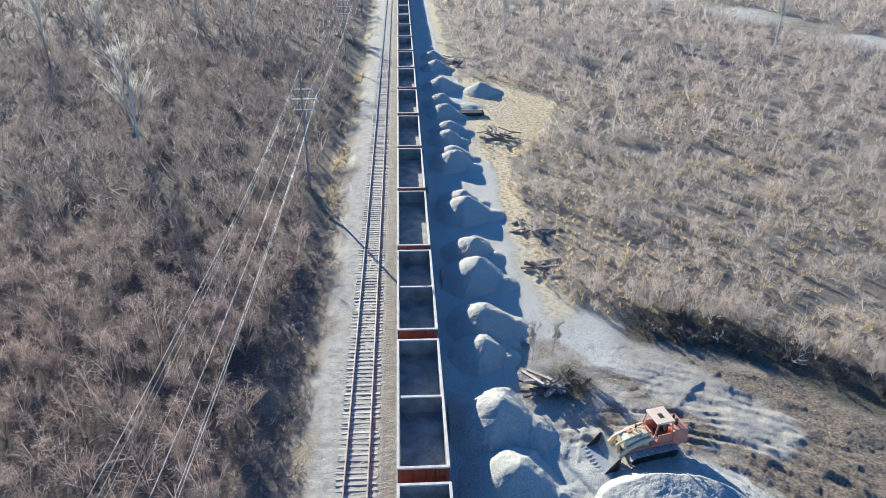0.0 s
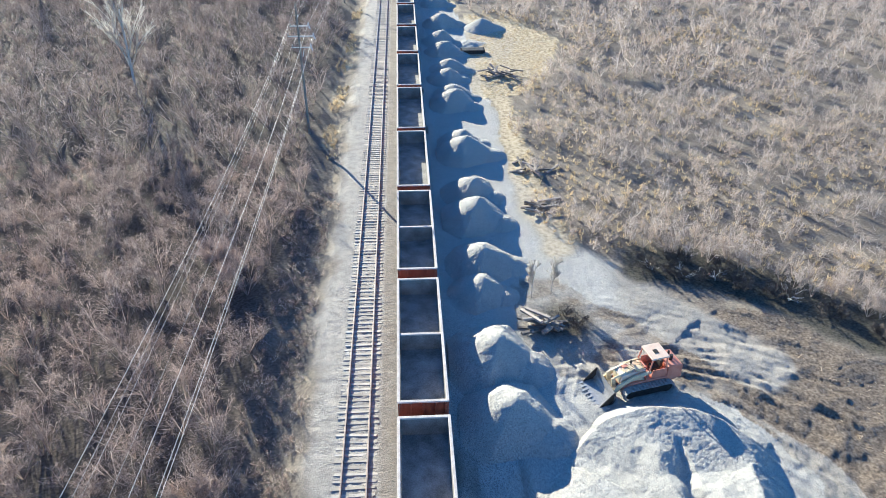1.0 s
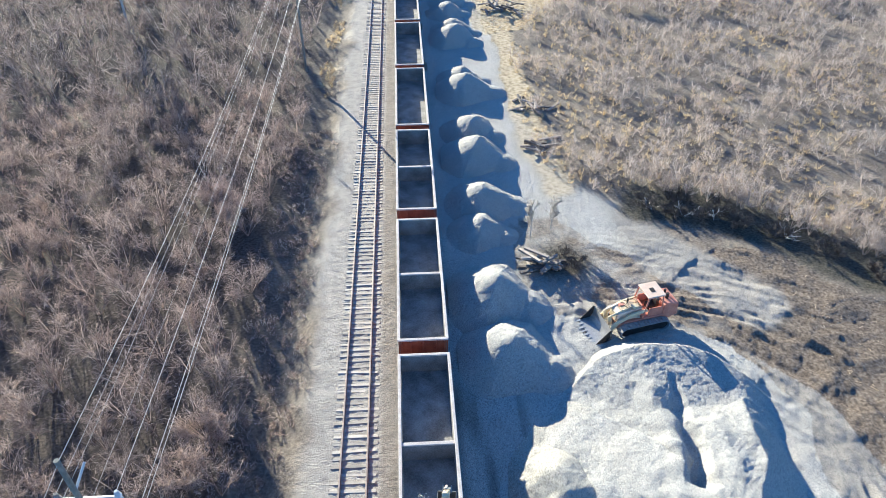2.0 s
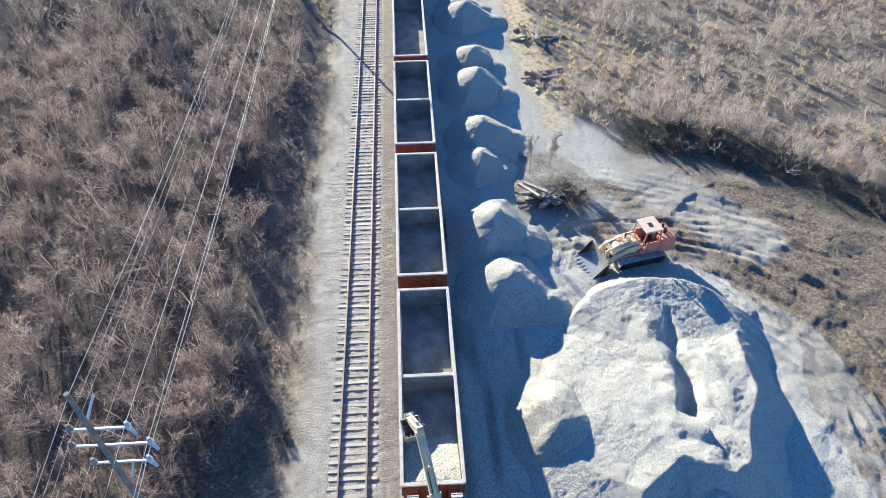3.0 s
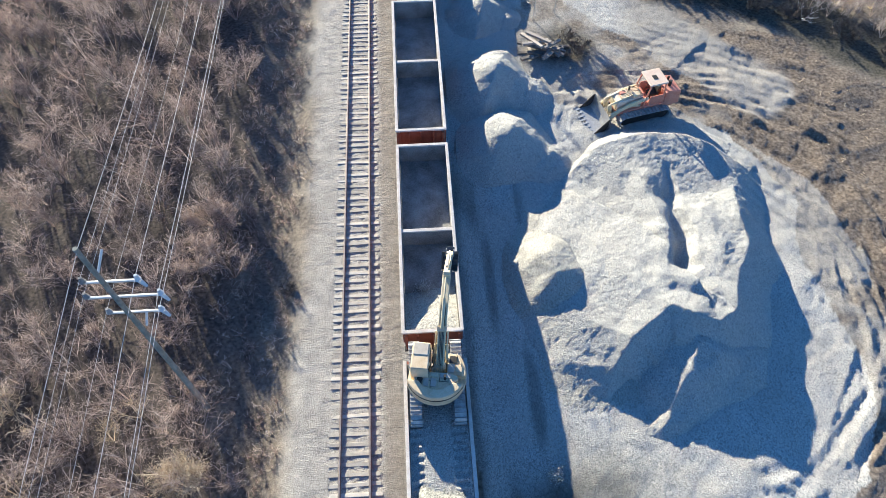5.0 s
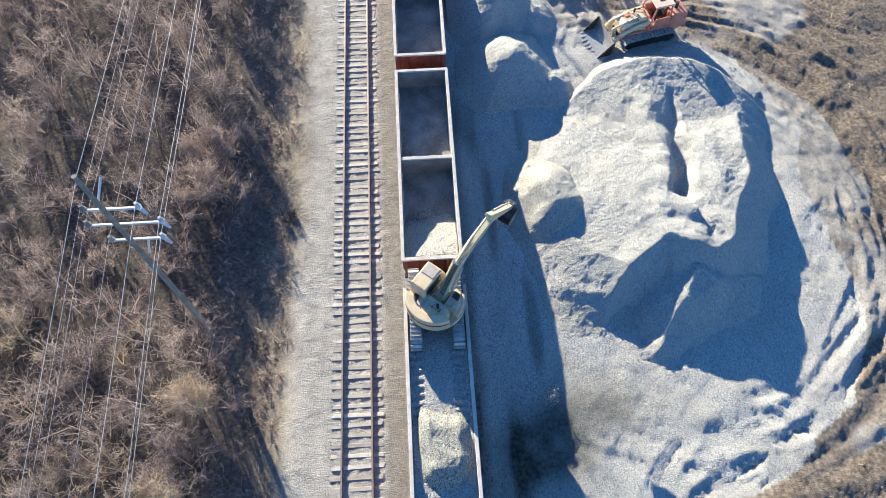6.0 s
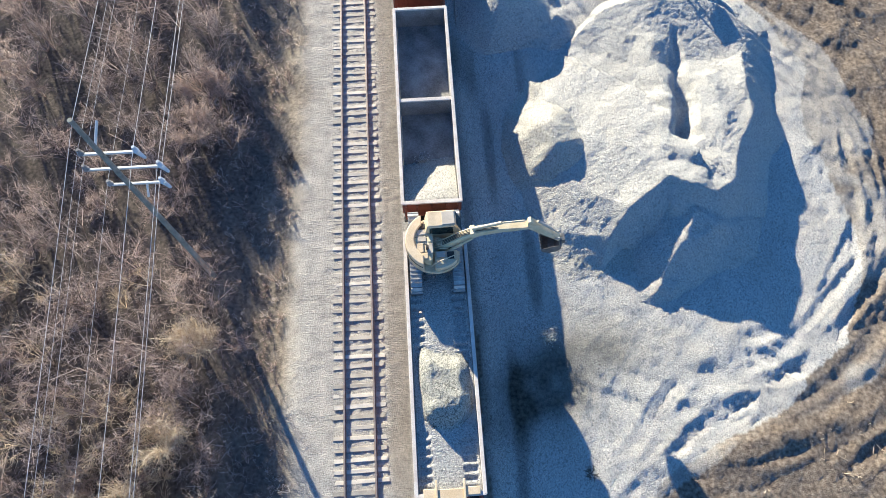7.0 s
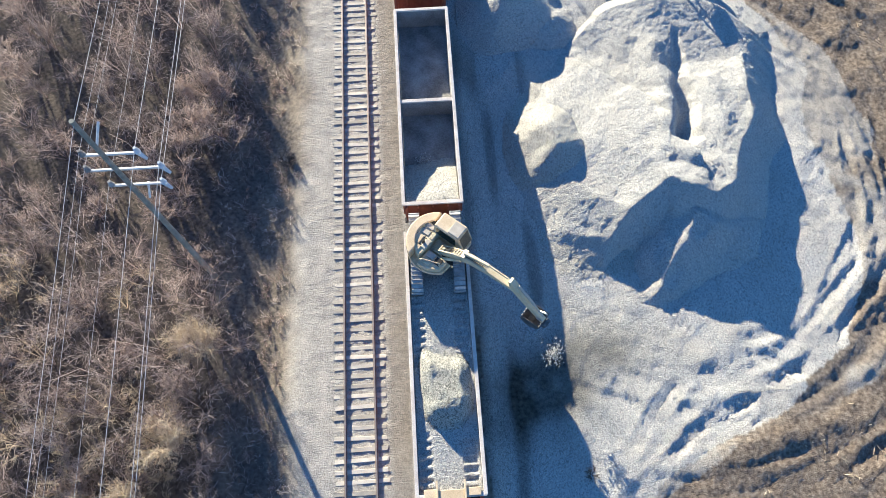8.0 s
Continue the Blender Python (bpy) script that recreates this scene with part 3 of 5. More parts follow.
def track(cx, label, single):
    t = tagged(empty("railway_track", pose(cx, 0, 0)), label, "railway track", kind="structure")
    for s in (-0.752, 0.752):
        bm = bmesh.new()
        rail_section(bm, s, -25, 620)
        bmesh.ops.recalc_face_normals(bm, faces=bm.faces)
        part("rail", bm, [RAIL, RAILTOP], t, "rusty steel rail with a worn head")
    rng = random.Random(5 if single else 8)
    shapes = []
    for k in range(4):
        bm = bmesh.new()
        box(bm, -1.28, 1.28, -0.098, 0.098, -0.33, -0.155, 0.012)
        for v in bm.verts:
            v.co += Vector((rng.uniform(-0.06, 0.06), rng.uniform(-0.008, 0.008), rng.uniform(-0.008, 0.008)))
        me = bpy.data.meshes.new("tie")
        bm.to_mesh(me)
        bm.free()
        me.materials.append(TIE)
        shapes.append(me)
    y, n, rest = -8.0, 0, bmesh.new()
    while y < 420:
        m = pose(rng.uniform(-0.05, 0.05), y, rng.uniform(-0.02, 0.015), 0, rng.uniform(-0.5, 0.5), rng.gauss(0, 1.1))
        if n < 296 and single:
            ob = new("tie", shapes[n % 4])
            ob.parent = t
            ob.matrix_basis = m
        elif single or y < 90:
            vs = bmesh.ops.create_cube(rest, size=1, matrix=m @ pose(0, 0, -0.24) @ Matrix.Diagonal((2.56, 0.23, 0.17, 1)))
        n += 1
        y += 0.505 + rng.uniform(-0.03, 0.03)
    tagged(part("ties", rest, TIE, t), kind="stuff")


track(TRACK_X, "single railway track with weathered wooden ties on pale ballast", True)
track(0.02, "railway track with wooden ties beneath the gravel train", False)


# ---- the train ----
CAR_W, CAR_L, RIM_Z, FLOOR_Z = 3.02, 12.65, 2.6, 1.15


def gondola(filled=False, partition=True):
    """An open railway car; its origin lies on the rail head below its rear end."""
    car = empty("gondola_car")
    hw, L, top = CAR_W / 2, CAR_L, RIM_Z if not filled else 2.5
    bm = bmesh.new()
    box(bm, -hw + 0.1, hw - 0.1, 0.05, L - 0.05, FLOOR_Z - 0.12, FLOOR_Z)
    box(bm, -0.35, 0.35, -0.1, L + 0.1, 0.75, FLOOR_Z - 0.12)
    part("floor", bm, INSIDE, car, "dusty dark steel floor")
    for s in (-1, 1):
        bm = bmesh.new()
        box(bm, s * hw - 0.025 - s * 0.06, s * hw + 0.025 - s * 0.06, 0.04, L - 0.04, FLOOR_Z - 0.2, top - 0.06)
        for f in bm.faces:
            f.material_index = 1 if f.normal.x * s > 0.5 else 0
        part("side_wall", bm, [INSIDE, RUST], car, "rusty red outside, dusty grey inside")
        bm = bmesh.new()
        vs = box(bm, s * hw - 0.09, s * hw + 0.09, -0.06, L + 0.06, top - 0.07, top + 0.05, 0.02)
        rng = random.Random(int(s) + 7)
        part("top_rail", bm, RIM, car, "pale dusty top rail")
        post = None
        for k in range(10):
            y = 0.3 + k * (L - 0.6) / 9
            if post is None:
                bm = bmesh.new()
                prism(bm, [(-0.09, 0.95), (0.09, 0.95), (0.06, top - 0.1), (-0.06, top - 0.1)], -0.05, 0.07)
                post = part("side_post", bm, RUST, car)
                post.matrix_basis = pose(s * (hw + 0.0), y, 0)
            else:
                again("side_post", post, car, pose(s * (hw + 0.0), y, 0))
    for e, y in ((-1, 0.0), (1, L)):
        bm = bmesh.new()
        low = top - 0.06 if not (filled and e > 0) else 2.2
        box(bm, -hw + 0.05, hw - 0.05, y - 0.03, y + 0.03, 0.95, low)
        for f in bm.faces:
            f.material_index = 1 if f.normal.y * e > 0.5 else 0
        part("end_wall", bm, [INSIDE, RUST], car, "rusty red end wall")
        if low > 2.3:
            bm = bmesh.new()
            box(bm, -hw - 0.05, hw + 0.05, y - 0.1, y + 0.1, top - 0.065, top + 0.045, 0.02)
            part("end_rail", bm, RIM, car, "pale dusty end rail")
        for k, x in enumerate((-1.36, -0.78, 0.0, 0.78, 1.36)):
            bm = bmesh.new()
            box(bm, x - 0.05, x + 0.05, min(y, y + e * 0.2), max(y, y + e * 0.2), 0.9, low - 0.02, 0.01)
            part("end_post", bm, RUST, car)
        bm = bmesh.new()
        box(bm, -hw, hw, min(y, y + e * 0.28), max(y, y + e * 0.28), 0.86, 1.02, 0.015)
        box(bm, -0.16, 0.16, min(y + e * 0.2, y + e * 0.76), max(y + e * 0.2, y + e * 0.76), 0.72, 0.98, 0.04)
        part("coupler", bm, DARK, car, "dark steel coupler and end sill")
    if partition:
        bm = bmesh.new()
        box(bm, -hw + 0.06, hw - 0.06, L / 2 - 0.05, L / 2 + 0.05, FLOOR_Z, top - 0.12)
        part("partition", bm, INSIDE, car, "steel cross partition")
        bm = bmesh.new()
        box(bm, -hw + 0.06, hw - 0.06, L / 2 - 0.11, L / 2 + 0.11, top - 0.12, top - 0.02, 0.02)
        part("partition_cap", bm, RIM, car, "dusty partition cap")
    wheel = None
    for y in (2.0, L - 2.0):
        bm = bmesh.new()
        for s in (-1, 1):
            prism(bm, [(y - 1.15, 0.4), (y - 0.9, 0.62), (y - 0.3, 0.72), (y + 0.3, 0.72), (y + 0.9, 0.62), (y + 1.15, 0.4), (y + 0.8, 0.32), (y + 0.3, 0.42), (y - 0.3, 0.42), (y - 0.8, 0.32)], s * 1.0 - 0.09, s * 1.0 + 0.09)
        box(bm, -1.0, 1.0, y - 0.2, y + 0.2, 0.5, 0.78)
        part("truck_frame", bm, DARK, car, "dark cast steel truck")
        for dy in (-0.87, 0.87):
            for s in (-1, 1):
                if wheel is None:
                    bm = bmesh.new()
                    cyl(bm, (-0.06, 0, 0), (0.06, 0, 0), 0.42, seg=18)
                    cyl(bm, (-0.09, 0, 0), (-0.06, 0, 0), 0.45, seg=18)
                    cyl(bm, (-0.7, 0, 0), (0, 0, 0), 0.07, seg=8)
                    wheel = part("wheel", bm, DARK, car)
                    wheel.matrix_basis = pose(s * 0.752, y + dy, 0.42, 0, 0, 0 if s > 0 else 180)
                else:
                    again("wheel", wheel, car, pose(s * 0.752, y + dy, 0.42, 0, 0, 0 if s > 0 else 180))
    return car


def train():
    bare = tagged(gondola(False, False), "rusty red open gondola car, empty, with pale dusty rim", "gondola car", "gondola cars")
    first = tagged(gondola(), "rusty red open gondola car, empty, with pale dusty rim", "gondola car", "gondola cars")
    first.matrix_basis = pose(0.02, 12.92, 0)
    y = [26.85, 40.9, 54.65, 68.35, 82.1] + [96.3 + 14.2 * k for k in range(17)]
    for v in y[:2]:
        copy_thing(first, pose(0.02, v, 0))
    bare.matrix_basis = pose(0.02, y[2], 0)
    for v in y[3:]:
        copy_thing(bare, pose(0.02, v, 0))
    full = tagged(gondola(True, False), "rusty red gondola car loaded with gravel under the excavator", "gondola car", "gondola cars")
    full.matrix_basis = pose(0.05, -1.35, 0)


train()


def loads():
    def load(x, y):
        edge = np.minimum(1.43 - np.abs(x - 0.05), np.minimum(y + 1.25, 11.25 - y))
        h = 1.02 + 0.10 * (fbm(x, y, 1.0, 201, 3) - 0.5)
        lug = (0.5 + 0.5 * np.sign(np.sin(y * 15.7))) * sstep(0.34, 0.26, np.abs(np.abs(x) - 1.02)) * sstep(8.3, 8.0, y)
        h = h - 0.09 * lug * (sstep(3.9, 4.6, y) + sstep(1.6, 1.0, y))
        return np.where(edge > -0.02, h, 0)

    def mound(x, y):
        side = 1.3 - np.abs(x - 0.1)
        h = 0.62 * sstep(5.6, 4.2, y + 0.3 * x) * sstep(1.0, 2.3, y - 0.35 * np.abs(x - 0.1)) * sstep(-0.1, 0.7, side)
        return h + 0.6 * (fbm(x, y, 1.3, 207, 3) - 0.5) * sstep(0.0, 0.3, h) - 0.03

    lump("gravel_load", -1.42, 1.52, -1.3, 11.27, 0.06, load, "pale gravel load with crawler track prints in the car", "gravel load", base=FLOOR_Z + 0.1, sink=0.1)
    lump("gravel_heap", -1.3, 1.4, 0.2, 5.8, 0.06, mound, "heap of darker olive gravel on the load", "gravel heap", base=FLOOR_Z + 1.06, sink=0.1, material=OLIVE)

    def heap(x, y):
        h = 1.28 - 0.30 * np.maximum(y - 13.25, 0) - 0.09 * np.abs(x - 0.9) - 0.03 * (y - 13) ** 2
        return np.where((np.abs(x - 0.02) < 1.44) & (y > 12.95), np.minimum(np.maximum(h + 0.15 * (fbm(x, y, 0.7, 211) - 0.5), 0), 1.32), 0)

    lump("gravel_load", -1.46, 1.5, 12.9, 18.2, 0.06, heap, "fresh beige gravel heaped at the rear of the car", "gravel load", base=FLOOR_Z + 0.01, sink=0.0, material=BEIGE)


loads()


def hitch():
    """Steel bridge plates across the rear end of the loaded car."""
    t = tagged(empty("bridge_plate", pose(0.1, -1.35, 2.42)), "dusty flat steel bridge plates on the loaded car's rear end", "steel plate")
    for x0, x1, y0, y1 in ((-1.25, -0.72, -0.1, 0.3), (-0.62, 0.52, -0.25, 0.25), (0.62, 1.25, -0.05, 0.3)):
        bm = bmesh.new()
        box(bm, x0, x1, y0, y1, 0.13, 0.2, 0.02)
        part("plate", bm, CREAM, t)
    for x in (-0.67, 0.57):
        bm = bmesh.new()
        box(bm, x - 0.05, x + 0.05, -0.7, 0.65, 0.15, 0.27, 0.02)
        part("beam", bm, CREAM, t)


hitch()


# ---- excavator ----
def crawler(bm, x0, x1, L, H, n=36):
    """A crawler belt of shoes, its bottom at z = 0, centred on y = 0."""
    r = H / 2
    run = L - H
    per = 2 * run + math.pi * H
    for k in range(n):
        s = k * per / n
        if s < run:
            y, z, a = -run / 2 + s, 0.0, 0
        elif s < run + math.pi * r:
            q = (s - run) / r
            y, z, a = run / 2 + r * math.sin(q), r - r * math.cos(q), q
        elif s < 2 * run + math.pi * r:
            y, z, a = run / 2 - (s - run - math.pi * r), H, math.pi
        else:
            q = (s - 2 * run - math.pi * r) / r
            y, z, a = -run / 2 - r * math.sin(q), r + r * math.cos(q), math.pi + q
        m = Matrix.Translation((0, y, z)) @ Matrix.Rotation(a, 4, "X")
        w = per / n * 0.46
        box(bm, x0, x1, -w, w, 0.0, 0.05, m=m)
        box(bm, x0, x1, -w * 0.9, -w * 0.6, -0.05, 0.0, m=m)


def arc(cx, cy, r, a0, a1, n):
    return [(cx + r * math.cos(radians(a0 + (a1 - a0) * k / n)), cy + r * math.sin(radians(a0 + (a1 - a0) * k / n))) for k in range(n + 1)]


EXC_POS = (0.06, 10.12, 2.3)
FOOT_Y, FOOT_Z, BOOM_L, STICK_L = 0.3, 1.5, 4.4, 2.4


def excavator():
    ex = tagged(empty("excavator", pose(*EXC_POS)), "dusty yellow crawler excavator standing on the loaded gondola car", "excavator")
    for s in (-1, 1):
        bm = bmesh.new()
        crawler(bm, s * 1.04 - 0.27, s * 1.04 + 0.27, 4.25, 0.8, 42)
        tr = part("track", bm, TRACKSTEEL, ex, "dusty steel crawler track")
        bm = bmesh.new()
        prism(bm, [(-1.6, 0.25), (1.6, 0.25), (1.75, 0.42), (1.5, 0.62), (-1.5, 0.62), (-1.75, 0.42)], s * 1.04 - 0.2, s * 1.04 + 0.2)
        part("track_frame", bm, DARK, tr)
        for y in (-1.6, 1.6):
            bm = bmesh.new()
            cyl(bm, (s * 1.04 - 0.15, y, 0.4), (s * 1.04 + 0.15, y, 0.4), 0.32, seg=16)
            part("sprocket", bm, DARK, tr)
    bm = bmesh.new()
    prism(bm, [(-0.8, 0.4), (0.8, 0.4), (0.6, 0.8), (-0.6, 0.8)], -0.85, 0.85, 0.03)
    cyl(bm, (0, 0, 0.78), (0, 0, 1.0), 0.62, seg=24)
    part("undercarriage", bm, DARK, ex)
    # the part that swings
    bm = bmesh.new()
    out = [(-1.12, 1.3), (-1.18, 1.2)] + arc(0, 0.0, 1.45, 200, 408, 24) + [(0.42, 1.15), (0.42, 0.2), (-0.3, 0.2), (-0.3, 1.3)]
    slab(bm, out, 1.0, 1.24, 0.02)
    house = part("house", bm, CREAM, ex, "dusty cream upper house with rounded tail")
    bm = bmesh.new()
    outer, inner = arc(0, 0.0, 1.46, 205, 335, 18), arc(0, 0.0, 1.0, 218, 322, 18)
    slab(bm, outer + inner[::-1], 1.243, 1.98, 0.05)
    part("counterweight", bm, CREAM, house, "rounded cream counterweight")
    bm = bmesh.new()
    slab(bm, arc(0, 0.0, 1.468, 208, 332, 18) + arc(0, 0.0, 1.44, 208, 332, 18)[::-1], 1.55, 1.66)
    part("stripe", bm, DARK, house, "dark stripe round the tail")
    bm = bmesh.new()
    slab(bm, arc(0, 0.0, 1.12, 195, 345, 14) + [(0.95, -0.2), (0.42, -0.12), (-0.34, -0.12), (-0.95, -0.2)], 1.243, 1.86, 0.03)
    part("engine_cover", bm, YELLOW, house)
    for x0, x1, y0, y1, mm in ((-0.55, -0.3, -0.85, -0.45, GREYPANEL), (-0.2, 0.05, -0.85, -0.45, GREYPANEL), (0.15, 0.62, -0.95, -0.6, CREAM), (-0.85, -0.62, -0.95, -0.4, DARK)):
        bm = bmesh.new()
        box(bm, x0, x1, y0, y1, 1.862, 1.9, 0.012)
        part("hatch", bm, mm, house)
    bm = bmesh.new()
    cyl(bm, (0.45, -0.42, 1.86), (0.45, -0.42, 2.25), 0.07, seg=10)
    part("exhaust", bm, DARK, house)
    bm = bmesh.new()
    slab(bm, [(0.5, -0.1)] + arc(0, 0.0, 1.4, -4, 44, 8) + [(0.5, 1.0)], 1.243, 1.62, 0.03)
    tank = part("tool_box", bm, CREAM, house, "dusty cream side box and tank")
    for x0, x1, y0, y1, mm in ((0.55, 0.85, 0.0, 0.42, GREYPANEL), (0.9, 1.2, 0.05, 0.4, CREAM), (0.58, 0.95, 0.5, 0.85, DARK)):
        bm = bmesh.new()
        box(bm, x0, x1, y0, y1, 1.622, 1.68, 0.015)
        part("tank_lid", bm, mm, tank)
    bm = bmesh.new()
    for k in range(7):
        a = -0.22 + 0.085 * k
        p = [(a, -0.15, 1.5), (a + 0.03, 0.12, 1.72 + 0.03 * (k % 3)), (0.05 + 0.03 * k, 0.42, 1.66), (0.03 + 0.025 * k, 0.72, 1.75)]
        for q0, q1 in zip(p, p[1:]):
            cyl(bm, q0, q1, 0.022, seg=6)
    part("hose", bm, YELLOW, house, "dusty hydraulic hoses behind the boom")
    for x0, x1, y0, y1, z1, mm in ((-0.9, -0.55, -0.35, -0.15, 1.95, CREAM), (0.2, 0.7, -0.4, -0.15, 1.92, GREYPANEL), (-0.25, 0.1, -0.36, -0.16, 1.9, YELLOW), (0.66, 0.95, -0.7, -0.4, 1.9, CREAM)):
        bm = bmesh.new()
        box(bm, x0, x1, y0, y1, 1.8, z1, 0.02)
        part("cover_plate", bm, mm, house)
    bm = bmesh.new()
    for x in (-0.6, -0.2, 0.2, 0.6):
        box(bm, x - 0.012, x + 0.012, -1.02, -0.2, 1.855, 1.868)
    box(bm, -0.9, 0.9, -0.56, -0.54, 1.855, 1.868)
    part("panel_seam", bm, DARK, house)
    bm = bmesh.new()
    for a, b in (((0.92, 0.85, 1.5), (0.92, 0.85, 2.0)), ((0.92, 0.85, 2.0), (1.22, 0.1, 2.1)), ((1.22, 0.1, 2.1), (1.22, -0.3, 1.5))):
        cyl(bm, a, b, 0.025, seg=6)
    part("handrail", bm, CREAM, house)
    bm = bmesh.new()
    prism(bm, [(-0.42, 1.243), (1.2, 1.243), (1.3, 1.75), (1.0, 2.62), (-0.35, 2.62), (-0.45, 1.9)], -1.17, -0.34, 0.05)
    cab = part("cab", bm, CREAM, house, "dusty cream operator cab with grey roof panel")
    bm = bmesh.new()
    box(bm, -1.1, -0.42, 0.36, 0.96, 2.615, 2.65, 0.015)
    part("roof_panel", bm, GREYPANEL, cab)
    for nm, pts, x0, x1 in (("side_window", [(-0.25, 1.75), (0.45, 1.7), (0.45, 2.45), (-0.25, 2.45)], -1.18, -1.165), ("side_window", [(0.52, 1.6), (1.15, 1.6), (0.95, 2.45), (0.52, 2.45)], -1.18, -1.165), ("side_window", [(-0.25, 1.75), (0.9, 1.75), (0.85, 2.45), (-0.25, 2.45)], -0.345, -0.33)):
        bm = bmesh.new()
        prism(bm, pts, x0, x1)
        part(nm, bm, GLASS, house)
    bm = bmesh.new()
    prism(bm, [(1.285, 1.55), (1.318, 1.75), (1.045, 2.52), (1.025, 2.5)], -1.08, -0.44)
    part("windscreen", bm, GLASS, house)
    bm = bmesh.new()
    for s in (-0.1, 0.38):
        prism(bm, [(0.0, 1.243), (0.75, 1.243), (0.5, 1.62), (0.15, 1.65)], s - 0.03, s + 0.03)
    part("boom_bracket", bm, YELLOW, house)
    bm = bmesh.new()
    box(bm, -0.26, 0.4, -0.2, 0.3, 1.243, 1.36)
    part("swivel_deck", bm, GREYPANEL, house)
    # boom: a goose neck, its foot at the origin and its far pin on +y
    bm = bmesh.new()
    prism(bm, [(-0.14, -0.12), (0.1, -0.2), (1.4, 0.28), (2.1, 0.42), (3.0, 0.32), (BOOM_L + 0.1, -0.1), (BOOM_L + 0.12, 0.1), (3.1, 0.66), (2.1, 0.86), (1.3, 0.72), (0.0, 0.16), (-0.14, 0.08)], -0.19, 0.19, 0.03)
    boom = part("boom", bm, YELLOW, ex, "dusty yellow goose-neck boom")
    for s in (-1, 1):
        bm = bmesh.new()
        cyl(bm, (s * 0.28, 0.05, -0.35), (s * 0.28, 1.1, 0.22), 0.075, seg=10)
        cyl(bm, (s * 0.28, 1.1, 0.22), (s * 0.28, 1.75, 0.56), 0.045, seg=10)
        part("boom_cylinder", bm, YELLOW, boom)
    bm = bmesh.new()
    cyl(bm, (0, 1.9, 1.0), (0, 3.3, 0.95), 0.08, seg=10)
    cyl(bm, (0, 3.3, 0.95), (0, 4.3, 0.62), 0.045, seg=10)
    part("stick_cylinder", bm, YELLOW, boom)
    bm = bmesh.new()
    for x in (-0.09, -0.03, 0.04, 0.1):
        for a, b in (((x, 0.1, 0.2), (x, 1.3, 0.78)), ((x, 1.3, 0.78), (x, 2.1, 0.91)), ((x, 2.1, 0.91), (x, 3.0, 0.74))):
            cyl(bm, a, b, 0.018, seg=6)
    part("hose", bm, DARK, boom, "black hydraulic hoses")
    bm = bmesh.new()
    box(bm, -0.23, 0.23, 1.75, 2.0, 0.84, 0.95, 0.02)
    part("lamp_bracket", bm, CREAM, boom)
    # stick
    bm = bmesh.new()
    prism(bm, [(-0.55, 0.28), (-0.5, 0.42), (0.0, 0.34), (STICK_L, 0.1), (STICK_L + 0.05, -0.08), (0.1, -0.14), (-0.1, -0.1)], -0.15, 0.15, 0.025)
    stick = part("stick", bm, YELLOW, ex, "dusty yellow dipper stick")
    bm = bmesh.new()
    cyl(bm, (0, -0.1, 0.5), (0, 1.2, 0.42), 0.065, seg=10)
    cyl(bm, (0, 1.2, 0.42), (0, STICK_L - 0.35, 0.3), 0.04, seg=10)
    part("bucket_cylinder", bm, GREYPANEL, stick)
    bm = bmesh.new()
    for s in (-0.19, 0.19):
        prism(bm, [(STICK_L - 0.45, 0.02), (STICK_L - 0.3, 0.02), (STICK_L - 0.2, 0.34), (STICK_L - 0.35, 0.36)], s - 0.02, s + 0.02)
    part("linkage", bm, CHROME, stick)
    # bucket: pin at the origin, back away along +y, mouth towards -z
    bm = bmesh.new()
    shell = [(0.0, 0.12), (0.5, 0.18), (0.9, -0.05), (1.02, -0.45), (0.85, -0.85), (0.42, -1.02), (0.42, -0.97), (0.80, -0.80), (0.95, -0.45), (0.84, -0.10), (0.48, 0.10), (0.0, 0.04)]
    prism(bm, shell, -0.5, 0.5)
    bmesh.ops.transform(bm, matrix=Matrix.Diagonal((0.85, 0.85, 0.85, 1)), verts=bm.verts)
    bucket = part("bucket", bm, BUCKET, ex, "scraped steel digging bucket")
    for s in (-0.5, 0.48):
        bm = bmesh.new()
        prism(bm, [(0.0, 0.1), (0.5, 0.16), (0.88, -0.06), (1.0, -0.45), (0.83, -0.84), (0.42, -1.0), (0.12, -0.4)], s - 0.001, s + 0.021)
        bmesh.ops.transform(bm, matrix=Matrix.Diagonal((0.85, 0.85, 0.85, 1)), verts=bm.verts)
        part("bucket_side", bm, BUCKET, bucket)
    for k in range(5):
        bm = bmesh.new()
        x = -0.44 + 0.22 * k
        prism(bm, [(0.46, -1.03), (0.46, -0.95), (0.2, -1.06)], x - 0.045, x + 0.045)
        bmesh.ops.transform(bm, matrix=Matrix.Diagonal((0.85, 0.85, 0.85, 1)), verts=bm.verts)
        part("tooth", bm, CHROME, bucket)
    bm = bmesh.new()
    prism(bm, [(-0.08, 0.1), (0.35, 0.14), (0.3, 0.36), (-0.1, 0.3)], -0.2, 0.2, 0.02)
    part("bucket_bracket", bm, BUCKET, bucket)
    return ex, house, boom, stick, bucket


EXC = excavator()


